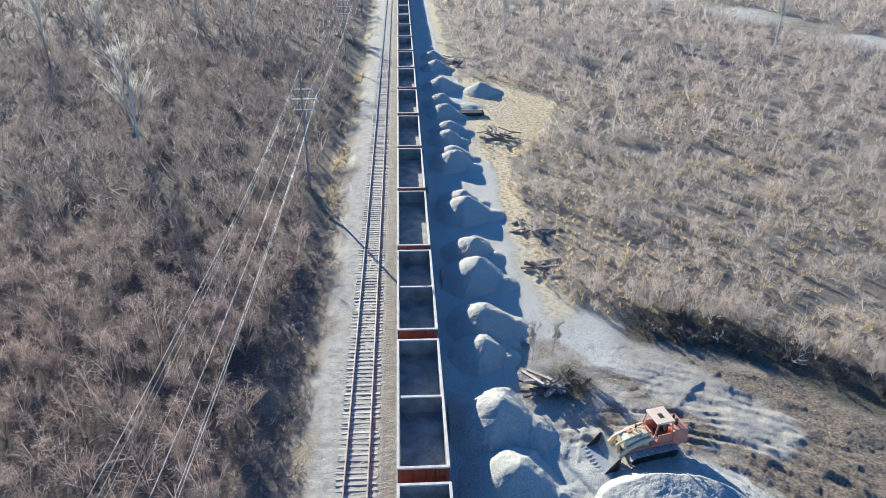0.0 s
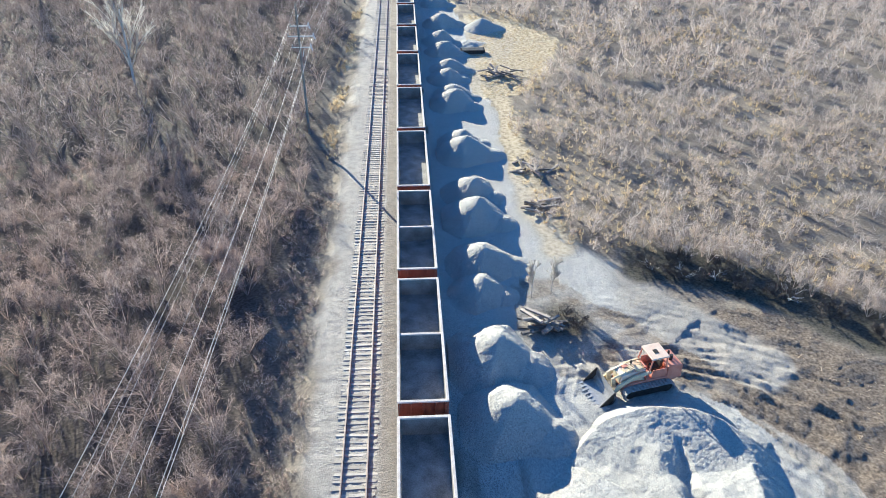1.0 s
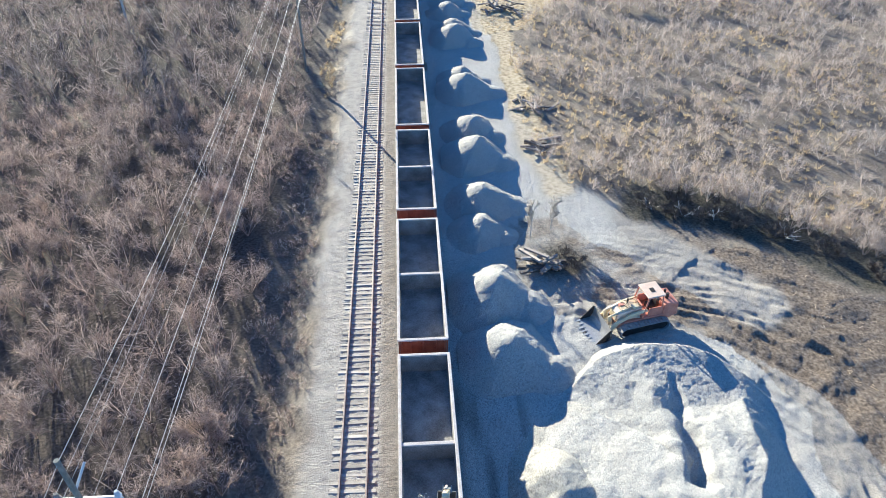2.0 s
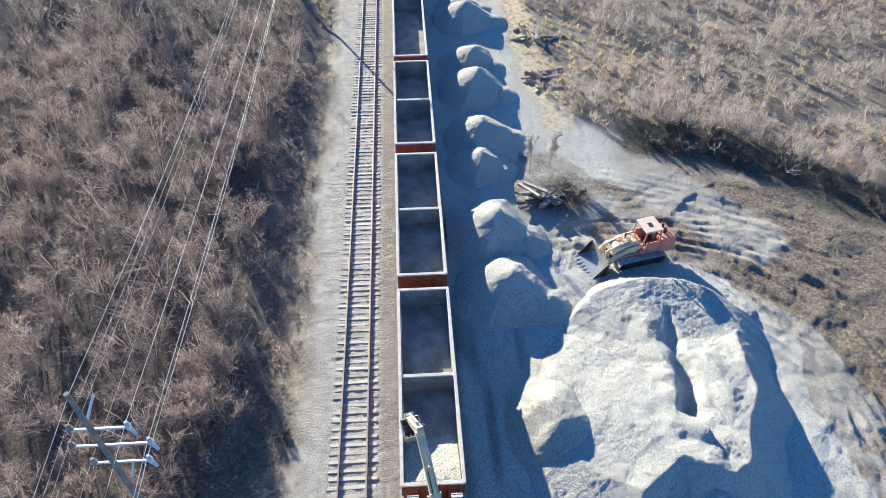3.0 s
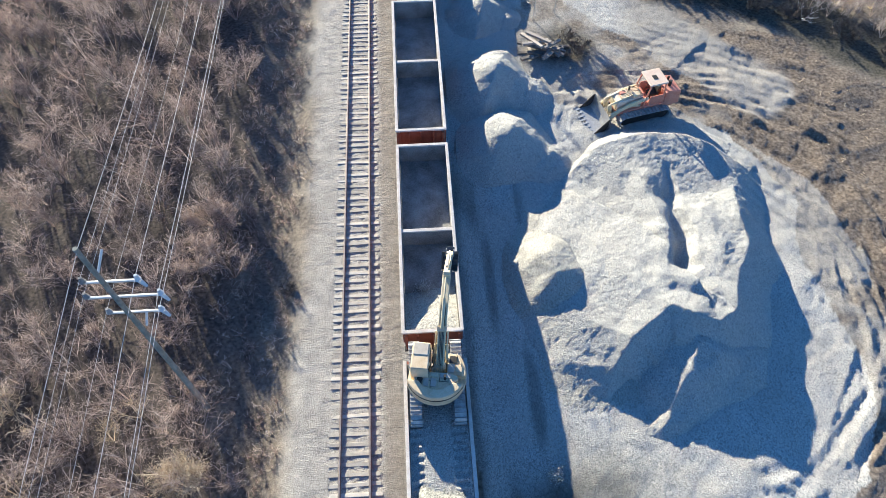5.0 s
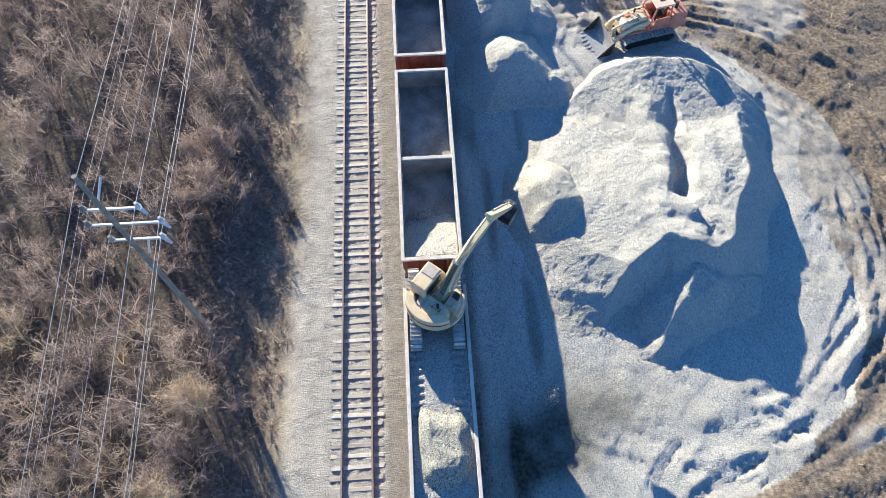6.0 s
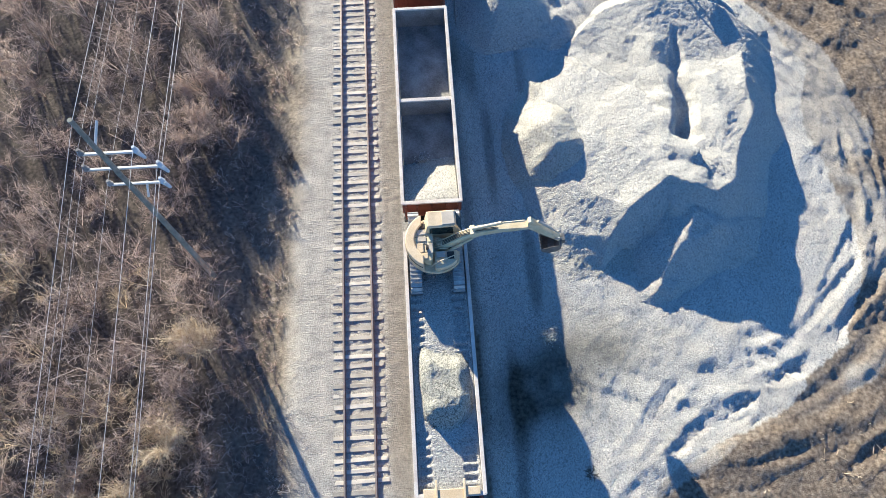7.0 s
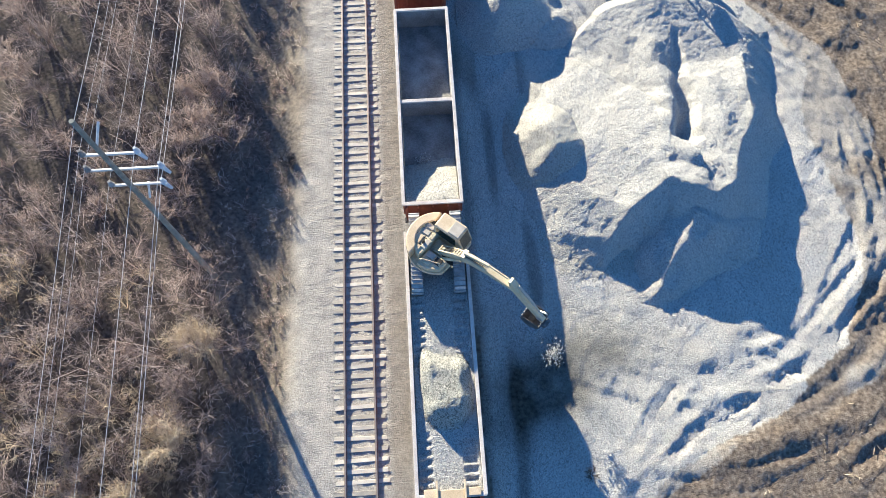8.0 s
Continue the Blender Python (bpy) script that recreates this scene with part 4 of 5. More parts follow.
# ---- crawler loader ----
def crawler_loader():
    lo = tagged(empty("crawler_loader", pose(15.1, 30.55, -0.42, 0, 0, 103)), "faded orange crawler loader with canopy, parked on gravel", "crawler loader")
    grow = Matrix.Diagonal((1.12, 1.2, 1.1, 1))
    for s in (-1, 1):
        bm = bmesh.new()
        crawler(bm, s * 0.9 - 0.23, s * 0.9 + 0.23, 3.1, 0.82, 34)
        bmesh.ops.transform(bm, matrix=grow, verts=bm.verts)
        tr = part("track", bm, TRACKSTEEL, lo, "worn steel crawler track")
        bm = bmesh.new()
        prism(bm, [(-1.2, 0.2), (1.2, 0.2), (1.3, 0.4), (1.1, 0.62), (-1.1, 0.62), (-1.3, 0.4)], s * 0.9 - 0.16, s * 0.9 + 0.16)
        bmesh.ops.transform(bm, matrix=grow, verts=bm.verts)
        part("track_frame", bm, DARK, tr)
        for y in (-1.14, 1.14):
            bm = bmesh.new()
            cyl(bm, (s * 0.9 - 0.12, y, 0.41), (s * 0.9 + 0.12, y, 0.41), 0.33, seg=14)
            bmesh.ops.transform(bm, matrix=grow, verts=bm.verts)
            part("sprocket", bm, DARK, tr)
    bm = bmesh.new()
    prism(bm, [(-1.9, 0.55), (1.5, 0.55), (1.5, 0.9), (-1.9, 1.0)], -0.64, 0.64, 0.03)
    bmesh.ops.transform(bm, matrix=grow, verts=bm.verts)
    part("chassis", bm, ORANGE, lo)
    bm = bmesh.new()
    prism(bm, [(0.1, 0.9), (1.62, 0.88), (1.62, 1.5), (1.45, 1.62), (0.1, 1.7)], -0.46, 0.46, 0.05)
    bmesh.ops.transform(bm, matrix=grow, verts=bm.verts)
    hood = part("engine_hood", bm, PALEORANGE, lo, "sun-bleached engine hood")
    bm = bmesh.new()
    cyl(bm, (0.2, 0.75, 1.6), (0.2, 0.75, 2.05), 0.06, seg=10)
    bmesh.ops.transform(bm, matrix=grow, verts=bm.verts)
    part("exhaust", bm, DARK, hood)
    bm = bmesh.new()
    box(bm, -0.38, 0.38, 1.6, 1.68, 0.95, 1.5, 0.02)
    bmesh.ops.transform(bm, matrix=grow, verts=bm.verts)
    part("grille", bm, YELLOW, hood)
    bm = bmesh.new()
    prism(bm, [(-2.15, 0.75), (-1.15, 0.7), (-1.15, 1.75), (-1.35, 1.9), (-2.1, 1.75)], -0.72, 0.72, 0.05)
    bmesh.ops.transform(bm, matrix=grow, verts=bm.verts)
    part("rear_tank", bm, ORANGE, lo, "faded orange rear tank and counterweight")
    bm = bmesh.new()
    box(bm, -0.76, 0.76, -1.2, 0.1, 0.95, 1.1, 0.02)
    bmesh.ops.transform(bm, matrix=grow, verts=bm.verts)
    part("operator_floor", bm, ORANGE, lo)
    bm = bmesh.new()
    box(bm, -0.28, 0.28, -0.95, -0.45, 1.1, 1.45, 0.06)
    box(bm, -0.28, 0.28, -1.05, -0.88, 1.4, 1.95, 0.06)
    bmesh.ops.transform(bm, matrix=grow, verts=bm.verts)
    part("seat", bm, DARK, lo, "black operator seat")
    bm = bmesh.new()
    box(bm, -0.3, 0.3, -0.02, 0.1, 1.1, 1.75, 0.03)
    bmesh.ops.transform(bm, matrix=grow, verts=bm.verts)
    part("dashboard", bm, ORANGE, lo)
    for x in (-0.68, 0.68):
        for y0, y1 in ((-1.1, -1.0), (0.12, -0.12)):
            bm = bmesh.new()
            cyl(bm, (x, y0, 1.05), (x * 0.88, y1, 2.57), 0.05, seg=8)
            bmesh.ops.transform(bm, matrix=grow, verts=bm.verts)
            part("canopy_post", bm, ORANGE, lo)
        bm = bmesh.new()
        box(bm, x - 0.03, x + 0.03, -1.05, -0.2, 1.1, 1.75, 0.01)
        bmesh.ops.transform(bm, matrix=grow, verts=bm.verts)
        part("side_panel", bm, ORANGE, lo)
    bm = bmesh.new()
    box(bm, -0.66, 0.66, -1.12, -0.02, 2.55, 2.65, 0.03)
    bmesh.ops.transform(bm, matrix=grow, verts=bm.verts)
    roof = part("canopy_roof", bm, PALEORANGE, lo, "pale bleached canopy roof")
    bm = bmesh.new()
    box(bm, -0.2, 0.14, -0.68, -0.42, 2.645, 2.67)
    bmesh.ops.transform(bm, matrix=grow, verts=bm.verts)
    part("roof_hatch", bm, DARK, roof)
    for x0, x1, y0, y1, z0, z1, mm in ((-0.42, -0.1, 0.3, 0.7, 1.68, 1.86, YELLOW), (0.05, 0.3, 0.95, 1.3, 1.6, 1.76, ORANGE), (-0.3, 0.0, 0.9, 1.35, 1.58, 1.72, CREAM), (0.34, 0.56, 0.2, 0.6, 1.3, 1.62, DARK), (-0.6, -0.46, 0.4, 1.1, 1.1, 1.4, YELLOW)):
        bm = bmesh.new()
        box(bm, x0, x1, y0, y1, z0, z1, 0.02)
        bmesh.ops.transform(bm, matrix=grow, verts=bm.verts)
        part("hood_fitting", bm, mm, hood)
    bm = bmesh.new()
    for k in range(6):
        x = -0.36 + 0.14 * k
        cyl(bm, (x, 0.1, 1.72), (x * 0.8, 0.7, 1.86), 0.025, seg=6)
        cyl(bm, (x * 0.8, 0.7, 1.86), (x * 0.9, 1.5, 1.56), 0.025, seg=6)
    bmesh.ops.transform(bm, matrix=grow, verts=bm.verts)
    part("hydraulic_hose", bm, YELLOW, hood, "dusty hydraulic lines over the hood")
    bm = bmesh.new()
    cyl(bm, (-0.2, -1.55, 1.8), (-0.2, -1.55, 2.25), 0.1, seg=10)
    cyl(bm, (0.3, -1.7, 1.8), (0.3, -1.7, 2.1), 0.07, seg=10)
    bmesh.ops.transform(bm, matrix=grow, verts=bm.verts)
    part("air_cleaner", bm, DARK, lo)
    for s in (-1, 1):
        bm = bmesh.new()
        prism(bm, [(-0.15, 1.5), (-0.1, 1.72), (0.9, 1.55), (1.9, 1.0), (2.3, 0.42), (2.2, 0.2), (1.95, 0.42), (1.5, 0.95), (0.7, 1.35)], s * 0.62 - 0.06, s * 0.62 + 0.06, 0.015)
        bmesh.ops.transform(bm, matrix=grow, verts=bm.verts)
        part("lift_arm", bm, YELLOW, lo, "dusty yellow lift arm")
        bm = bmesh.new()
        cyl(bm, (s * 0.5, 0.2, 1.0), (s * 0.5, 1.0, 1.2), 0.07, seg=10)
        cyl(bm, (s * 0.5, 1.0, 1.2), (s * 0.5, 1.6, 1.12), 0.04, seg=8)
        bmesh.ops.transform(bm, matrix=grow, verts=bm.verts)
        part("lift_cylinder", bm, YELLOW, lo)
        bm = bmesh.new()
        cyl(bm, (s * 0.3, 1.0, 1.75), (s * 0.3, 2.1, 1.35), 0.06, seg=10)
        prism(bm, [(1.8, 0.7), (2.05, 0.7), (2.15, 1.4), (1.95, 1.45)], s * 0.3 - 0.05, s * 0.3 + 0.05)
        bmesh.ops.transform(bm, matrix=grow, verts=bm.verts)
        part("tilt_linkage", bm, YELLOW, lo)
    bm = bmesh.new()
    prism(bm, [(2.2, 0.9), (2.28, 1.05), (2.3, 0.45), (2.45, 0.14), (3.15, 0.06), (3.15, 0.02), (2.35, 0.06), (2.2, 0.35)], -1.15, 1.15)
    bmesh.ops.transform(bm, matrix=grow, verts=bm.verts)
    bk = part("loader_bucket", bm, CHROME, lo, "scraped steel loader bucket with teeth")
    for s in (-1.15, 1.12):
        bm = bmesh.new()
        prism(bm, [(2.2, 1.0), (2.34, 1.05), (3.1, 0.1), (3.1, 0.02), (2.35, 0.05), (2.18, 0.35)], s, s + 0.03)
        bmesh.ops.transform(bm, matrix=grow, verts=bm.verts)
        part("bucket_side", bm, DARK, bk)
    for k in range(8):
        x = -1.08 + k * 0.308
        bm = bmesh.new()
        prism(bm, [(3.05, 0.01), (3.05, 0.1), (3.42, 0.03)], x - 0.06, x + 0.06)
        bmesh.ops.transform(bm, matrix=grow, verts=bm.verts)
        part("tooth", bm, CHROME, bk)


crawler_loader()


# ---- power line ----
ARMS = ((12.72, -0.85, 1.15), (11.6, -1.2, 1.6), (10.35, -0.85, 1.2))


def utility_pole():
    p = empty("utility_pole")
    bm = bmesh.new()
    cyl(bm, (0, 0, -0.8), (0, 0, 15.2), 0.15, 0.09, 14)
    part("pole", bm, POLEWOOD, p, "weathered grey-green wooden pole")
    for z, a, b in ARMS:
        bm = bmesh.new()
        box(bm, a, b, 0.13, 0.22, z - 0.05, z + 0.05, 0.012)
        arm = part("crossarm", bm, ARMWHITE, p, "pale crossarm")
        for x in (a, b):
            bm = bmesh.new()
            for k in range(4):
                cyl(bm, (x, 0.18, z + 0.06 + 0.07 * k), (x, 0.18, z + 0.13 + 0.07 * k), 0.13 - 0.015 * k, 0.06, 10)
            if x > 0:
                cyl(bm, (x + 0.02, 0.18, z - 0.05), (x + 0.2, 0.1, z - 0.35), 0.1, 0.06, 8)
            part("insulator", bm, CERAMIC if x > 0 else INSIDE, arm)
    bm = bmesh.new()
    cyl(bm, (-0.1, 0.15, 13.25), (0.06, 0.95, 13.7), 0.05, seg=8)
    part("bracket", bm, ARMWHITE, p)
    bm = bmesh.new()
    cyl(bm, (0.22, 0.1, 9.3), (0.35, 0.5, 9.9), 0.05, seg=8)
    part("bracket", bm, ARMWHITE, p)
    return p


POLES = [(-11.96, -52.5), (-11.96, 10.7), (-12.2, 74.0), (-12.0, 137.5), (-11.9, 201), (-11.9, 265), (-11.9, 330)]


def power_line():
    first = tagged(utility_pole(), "grey wooden utility pole with three crossarms above the brush", "utility pole", "utility poles")
    first.matrix_basis = pose(*POLES[0], -0.4)
    for k, (x, y) in enumerate(POLES[1:]):
        copy_thing(first, pose(x, y, -0.4, 0, 0.4 * math.sin(k * 3.1), 2.0 * math.sin(k * 2.1)))
    ends = [(0.0, 14.75, 0.009, 1.2)] + [(x, z + 0.0, r, 1.0) for z, a, b in ARMS for x, r in ((a, 0.006), (b, 0.0105))]
    for x, z, r, sag in ends:
        cu = bpy.data.curves.new("power_wire", "CURVE")
        cu.dimensions, cu.bevel_depth, cu.bevel_resolution = "3D", r, 1
        pts = []
        for (ax, ay), (bx, by) in zip(POLES[:-1], POLES[1:]):
            for k in range(16):
                t = k / 16
                pts.append((ax + (bx - ax) * t + x, ay + (by - ay) * t + 0.18, z - 0.1 - sag * 4 * t * (1 - t)))
        sp = cu.splines.new("POLY")
        sp.points.add(len(pts) - 1)
        for q, c in zip(sp.points, pts):
            q.co = (*c, 1)
        cu.materials.append(WIRE)
        me = new("power_wire", cu)
        tagged(me, "thin pale power wire strung between the poles", "power wire", "power wires")


power_line()


# ---- heaps of old ties and cut brush ----
def timber_heap(name, x, y, n, spread, label, seed, big=1.0, category="timber heap"):
    rng = random.Random(seed)
    t = tagged(empty(name, pose(x, y, -0.45)), label, category, "timber heaps")
    src = None
    for k in range(n):
        z = 0.15 + 0.9 * rng.random() ** 2 * big
        m = pose(rng.gauss(0, spread), rng.gauss(0, spread * 0.7), z, rng.gauss(0, 9), rng.gauss(0, 6), rng.gauss(75, 45)) @ Matrix.Diagonal((rng.uniform(0.8, 1.1), rng.uniform(0.6, 1.05), 1, 1))
        if src is None:
            bm = bmesh.new()
            box(bm, -0.12, 0.12, -1.3, 1.3, -0.09, 0.09, 0.015)
            src = part("old_tie", bm, OLDTIE, t)
            src.matrix_basis = m
        else:
            again("old_tie", src, t, m)


def heaps():
    timber_heap("timber_heap", 9.2, 36.9, 22, 0.75, "jumbled heap of dark old railway ties on dead grass", 3)
    timber_heap("timber_heap", 12.5, 63.5, 12, 1.0, "scattered dark old railway ties in the brush", 4, 0.5)
    timber_heap("timber_heap", 12.2, 55.0, 12, 1.0, "scattered dark old railway ties in the brush", 5, 0.5)
    timber_heap("timber_heap", 13.6, 93.5, 22, 1.4, "crossed dark old railway ties on dead grass", 6, 1.2)
    timber_heap("timber_heap", 10.0, 140.0, 24, 1.8, "long heap of dark old railway ties", 7, 1.2)
    t = tagged(empty("tie_stack", pose(10.3, 104.0, -0.4)), "neat stack of black railway ties", "tie stack")
    src = None
    for k in range(18):
        m = pose(0.3 * (k % 2), (k % 6) * 0.27, 0.1 + 0.2 * (k // 6), 0, 0, 90) @ Matrix.Diagonal((1, 1.4, 1, 1))
        if src is None:
            bm = bmesh.new()
            box(bm, -0.12, 0.12, -1.3, 1.3, -0.09, 0.09, 0.015)
            src = part("old_tie", bm, DARK, t)
            src.matrix_basis = m
        else:
            again("old_tie", src, t, m)
    lump("gravel_pile", 7.5, 16, 106, 113, 0.3, dumped(10.5, 109.5, 0.5, 2.0, 2.2, 0.1, 333), "thin spread of bright white stone behind the tie stack", "gravel pile", "gravel piles")


heaps()


# ---- bare brush: stems that fork into branches and curling twigs ----
def unit(v):
    return v / (np.linalg.norm(v, axis=1, keepdims=True) + 1e-9)


def blade(rng, a, b, w0, w1):
    """Four corners each: a tapering strip from a to b."""
    s = unit(np.cross(b - a, rng.normal(0, 1, a.shape)))
    return np.stack([a - s * w0, a + s * w0, b - s * w1, b + s * w1], 1)


def shrubs(rng, bx, by, r, h, forks, width, spread=1.0):
    """Corners, four to a twig, of bare shrubs at bx, by with radius r and height h, and the shrub that each belongs to."""
    S, B, T = forks
    k = np.repeat(np.arange(len(bx)), S)
    m = len(k)
    root = np.stack([bx, by, ground_z(bx, by, False) - 0.1], 1)[k]
    az, out = rng.uniform(0, 2 * np.pi, m), np.sqrt(rng.uniform(0, 1, m))
    R, H = r[k], h[k]
    end = root + np.stack([0.5 * R * out * np.cos(az), 0.5 * R * out * np.sin(az), H * (0.62 - 0.22 * out**2) * rng.uniform(0.75, 1.15, m)], 1)
    stem = blade(rng, root, end, width * 1.9, width * 1.2)
    kb = np.repeat(np.arange(m), B)
    f = rng.uniform(0.55, 1.0, len(kb))[:, None]
    p = root[kb] + (end - root)[kb] * f
    az2 = np.repeat(az, B) + rng.normal(0, 0.9, len(kb))
    el = np.clip(rng.normal(0.75, 0.35, len(kb)) / spread, 0.0, 1.5)
    ln = (0.5 * np.minimum(R, H)[kb] * rng.uniform(0.6, 1.2, len(kb)))[:, None]
    d = np.stack([np.cos(el) * np.cos(az2), np.cos(el) * np.sin(az2), np.sin(el)], 1)
    q = p + d * ln
    limb = blade(rng, p, q, width * 1.2, width * 0.8)
    kt = np.repeat(np.arange(len(kb)), T)
    a = p[kt] + (q - p)[kt] * rng.uniform(0.15, 1.05, len(kt))[:, None]
    d2 = unit(0.45 * d[kt] + unit(rng.normal(0, 1, (len(kt), 3))) * 0.9 + np.array([0, 0, 0.2]))
    lt = (0.66 * ln[kt]) * rng.uniform(0.35, 1.2, (len(kt), 1))
    d3 = unit(d2 + 1.0 * unit(rng.normal(0, 1, (len(kt), 3))) + np.array([0, 0, 0.15]))
    knee = a + d2 * lt * 0.5
    tip = knee + d3 * lt * 0.55
    s = unit(np.cross(d2, rng.normal(0, 1, d2.shape))) * width * rng.uniform(0.6, 1.15, (len(kt), 1))
    twig = np.stack([a, knee - s, knee + s, tip], 1)
    v = np.concatenate([stem.reshape(-1, 3), limb.reshape(-1, 3), twig.reshape(-1, 3)])
    own = np.concatenate([np.repeat(k, 4), np.repeat(k[kb], 4), np.repeat(k[kb[kt]], 4)])
    return v, own


def toned(name, v, own, tone, material):
    i = np.arange(0, len(v), 4)[:, None]
    ob = raw(name, v, np.concatenate([i + [0, 1, 2], i + [2, 1, 3]]), material)
    a = ob.data.attributes.new("tone", "FLOAT", "POINT")
    a.data.foreach_set("value", tone[own].astype(np.float32))
    return ob


def brush(name, label, material, area, spacing, r, h, forks, width, keep, seed, spread=1.0, category="brush"):
    rng = np.random.default_rng(seed)
    x0, x1, y0, y1 = area
    gx, gy = np.meshgrid(np.arange(x0, x1, spacing), np.arange(y0, y1, spacing))
    x = gx.ravel() + rng.uniform(-0.55, 0.55, gx.size) * spacing
    y = gy.ravel() + rng.uniform(-0.55, 0.55, gx.size) * spacing
    ok = keep(x, y)
    x, y = x[ok], y[ok]
    s = rng.uniform(0.6, 1.25, len(x)) * (0.7 + 0.6 * fbm(x, y, 7, seed % 50, 3))
    v, own = shrubs(rng, x, y, r * s, h * s, forks, width, spread)
    tone = np.clip(0.5 * rng.uniform(0, 1, len(x)) + 0.9 * (fbm(x, y, 6, seed % 50 + 9, 3) - 0.2), 0, 1)
    return tagged(toned(name, v, own, tone, material), label, category, kind="stuff")


def shrub(name, label, material, x, y, r, h, forks, width, seed, category="shrub"):
    rng = np.random.default_rng(seed)
    x, y = np.atleast_1d(np.array(x, float)), np.atleast_1d(np.array(y, float))
    v, own = shrubs(rng, x, y, np.full(len(x), r), np.full(len(x), h), forks, width, 1.1)
    return tagged(toned(name, v, own, np.full(len(x), 0.45), material), label, category)


FIELD = [(11.2, 400), (11.5, 128), (20, 124), (25, 111), (21, 97), (15.5, 88), (12.2, 78), (12.0, 66), (11.5, 54), (13.0, 49.0), (17, 46.6), (20, 47), (25, 45.4), (30, 42.8), (34.5, 37.6), (39, 33), (60, 20), (160, 10), (400, 100), (400, 400)]
LANE = [(30, 360), (60, 285), (89.4, 223.8), (99.6, 204.5), (105.6, 182.7), (116, 158), (150, 110), (320, 10)]


def left_keep(x, y):
    return (x < -11.7 + 2.8 * (vnoise(x, y, 4, 3) - 0.5) + 0.5 * np.sin(y * 0.13)) & (np.abs(x) < 0.56 * np.abs(y + 5) + 26)


def right_keep(x, y):
    return inside(x, y, FIELD) & (seg_dist(x, y, LANE) > 7.5) & (x < 0.74 * (y + 5) + 16)


def all_brush():
    lab = "dense bare grey-brown brush thicket"
    brush("brush", lab, TWIG_L, (-62, -10.5, -7, 66), 2.1, 2.1, 4.0, (9, 5, 13), 0.0105, left_keep, 11)
    brush("brush", lab, TWIG_HAZE, (-100, -10.5, 66, 150), 2.9, 3.0, 4.6, (7, 4, 7), 0.022, left_keep, 12)
    brush("brush", lab, TWIG_HAZE, (-230, -10.5, 150, 290), 4.6, 4.4, 6.4, (5, 3, 4), 0.05, left_keep, 13)
    lab = "open field of bare tan brush and dead grass"
    thin = lambda x, y: right_keep(x, y) & (fbm(x, y, 5, 88, 3) > 0.36 + 0.12 * ((x < 20) & (y < 80)))
    brush("brush", lab, TWIG_R, (11, 75, 28, 92), 1.75, 1.55, 2.1, (6, 4, 8), 0.011, thin, 21, 0.8)
    brush("brush", lab, TWIG_R, (11, 160, 92, 180), 3.1, 2.6, 2.8, (6, 4, 5), 0.025, right_keep, 22, 0.8)
    brush("brush", lab, TWIG_R, (11, 300, 180, 290), 5.2, 4.4, 3.8, (6, 4, 3), 0.05, right_keep, 23, 0.8)
    grass = lambda x, y: right_keep(x, y) & (fbm(x, y, 6, 91, 3) > np.where((x < 24) & (y < 80), 0.3, 0.46)) & (x < 60)
    brush("dead_grass", "tufts of golden dead grass", GRASS, (11, 60, 32, 130), 1.1, 0.6, 0.6, (5, 2, 2), 0.018, grass, 24, 0.7, "grass")
    clear = lambda x, y: inside(x, y, [(10.5, 84), (15.5, 86), (21, 96), (25.5, 110), (20, 125), (12, 128), (11, 118)]) & (np.hypot(x - 15, y - 118) > 4)
    brush("dead_grass", "flattened golden dead grass in the clearing", GRASS, (10, 26, 84, 128), 0.8, 0.5, 0.35, (4, 2, 2), 0.02, clear, 29, 1.2, "grass")
    verge = lambda x, y: (np.abs(x + 9.7 - 0.5 * np.sin(y * 0.3)) < 0.8) & (fbm(x, y, 5, 93, 3) > 0.52) & (y > 60)
    brush("dead_grass", "golden dead grass along the ditch", GRASS, (-12, -7, 20, 160), 0.6, 0.5, 0.6, (5, 3, 2), 0.016, verge, 25, 0.7, "grass")
    low = lambda x, y: (x > -12) & (x < -8.6 + 0.8 * vnoise(x, y, 3, 7)) & (fbm(x, y, 3, 95, 3) > 0.42)
    brush("brush", "low dark weeds in the trackside ditch", TWIG_L, (-12.5, -7, -7, 60), 0.7, 0.6, 0.6, (4, 3, 4), 0.011, low, 26)
    pale = lambda x, y: (x > -12.6) & (x < -8.3 + 1.2 * vnoise(x, y, 3, 17)) & (fbm(x, y, 2.2, 195, 3) > 0.47)
    brush("brush", "frost-pale weeds and bramble in the trackside ditch", TWIG_R, (-12.6, -7, -7, 60), 0.8, 0.7, 0.6, (4, 3, 4), 0.010, pale, 36)
    bank = lambda x, y: seg_dist(x, y, [(20.5, 48), (25, 46.4), (30, 43.8), (35, 38.8), (39, 34.6)]) < 1.4
    brush("brush", "taller bare brush along the cleared edge", TWIG_R, (17, 41, 30, 52), 1.3, 1.7, 4.0, (8, 5, 9), 0.0125, bank, 27, 0.8)
    strip = lambda x, y: (fbm(x, y, 2.5, 97, 3) > 0.42) & (x < -7.4 - 1.2 * vnoise(x, y, 4, 98))
    brush("fallen_stick", "pale fallen sticks and leaves littering the ditch edge", TWIG_TAN2, (-12.5, -6.9, -7, 75), 0.55, 0.5, 0.12, (2, 2, 2), 0.014, strip, 28, 3.0, "sticks")
    dark = lambda x, y: (fbm(x, y, 1.5, 297, 3) > 0.5) & (x < -7.6 - 1.4 * vnoise(x, y, 3, 98)) & (y < 60)
    brush("fallen_stick", "dark broken branches littering the ditch edge", STICK, (-11.5, -7.2, -7, 60), 0.9, 0.8, 0.2, (2, 2, 2), 0.022, dark, 38, 2.5, "sticks")
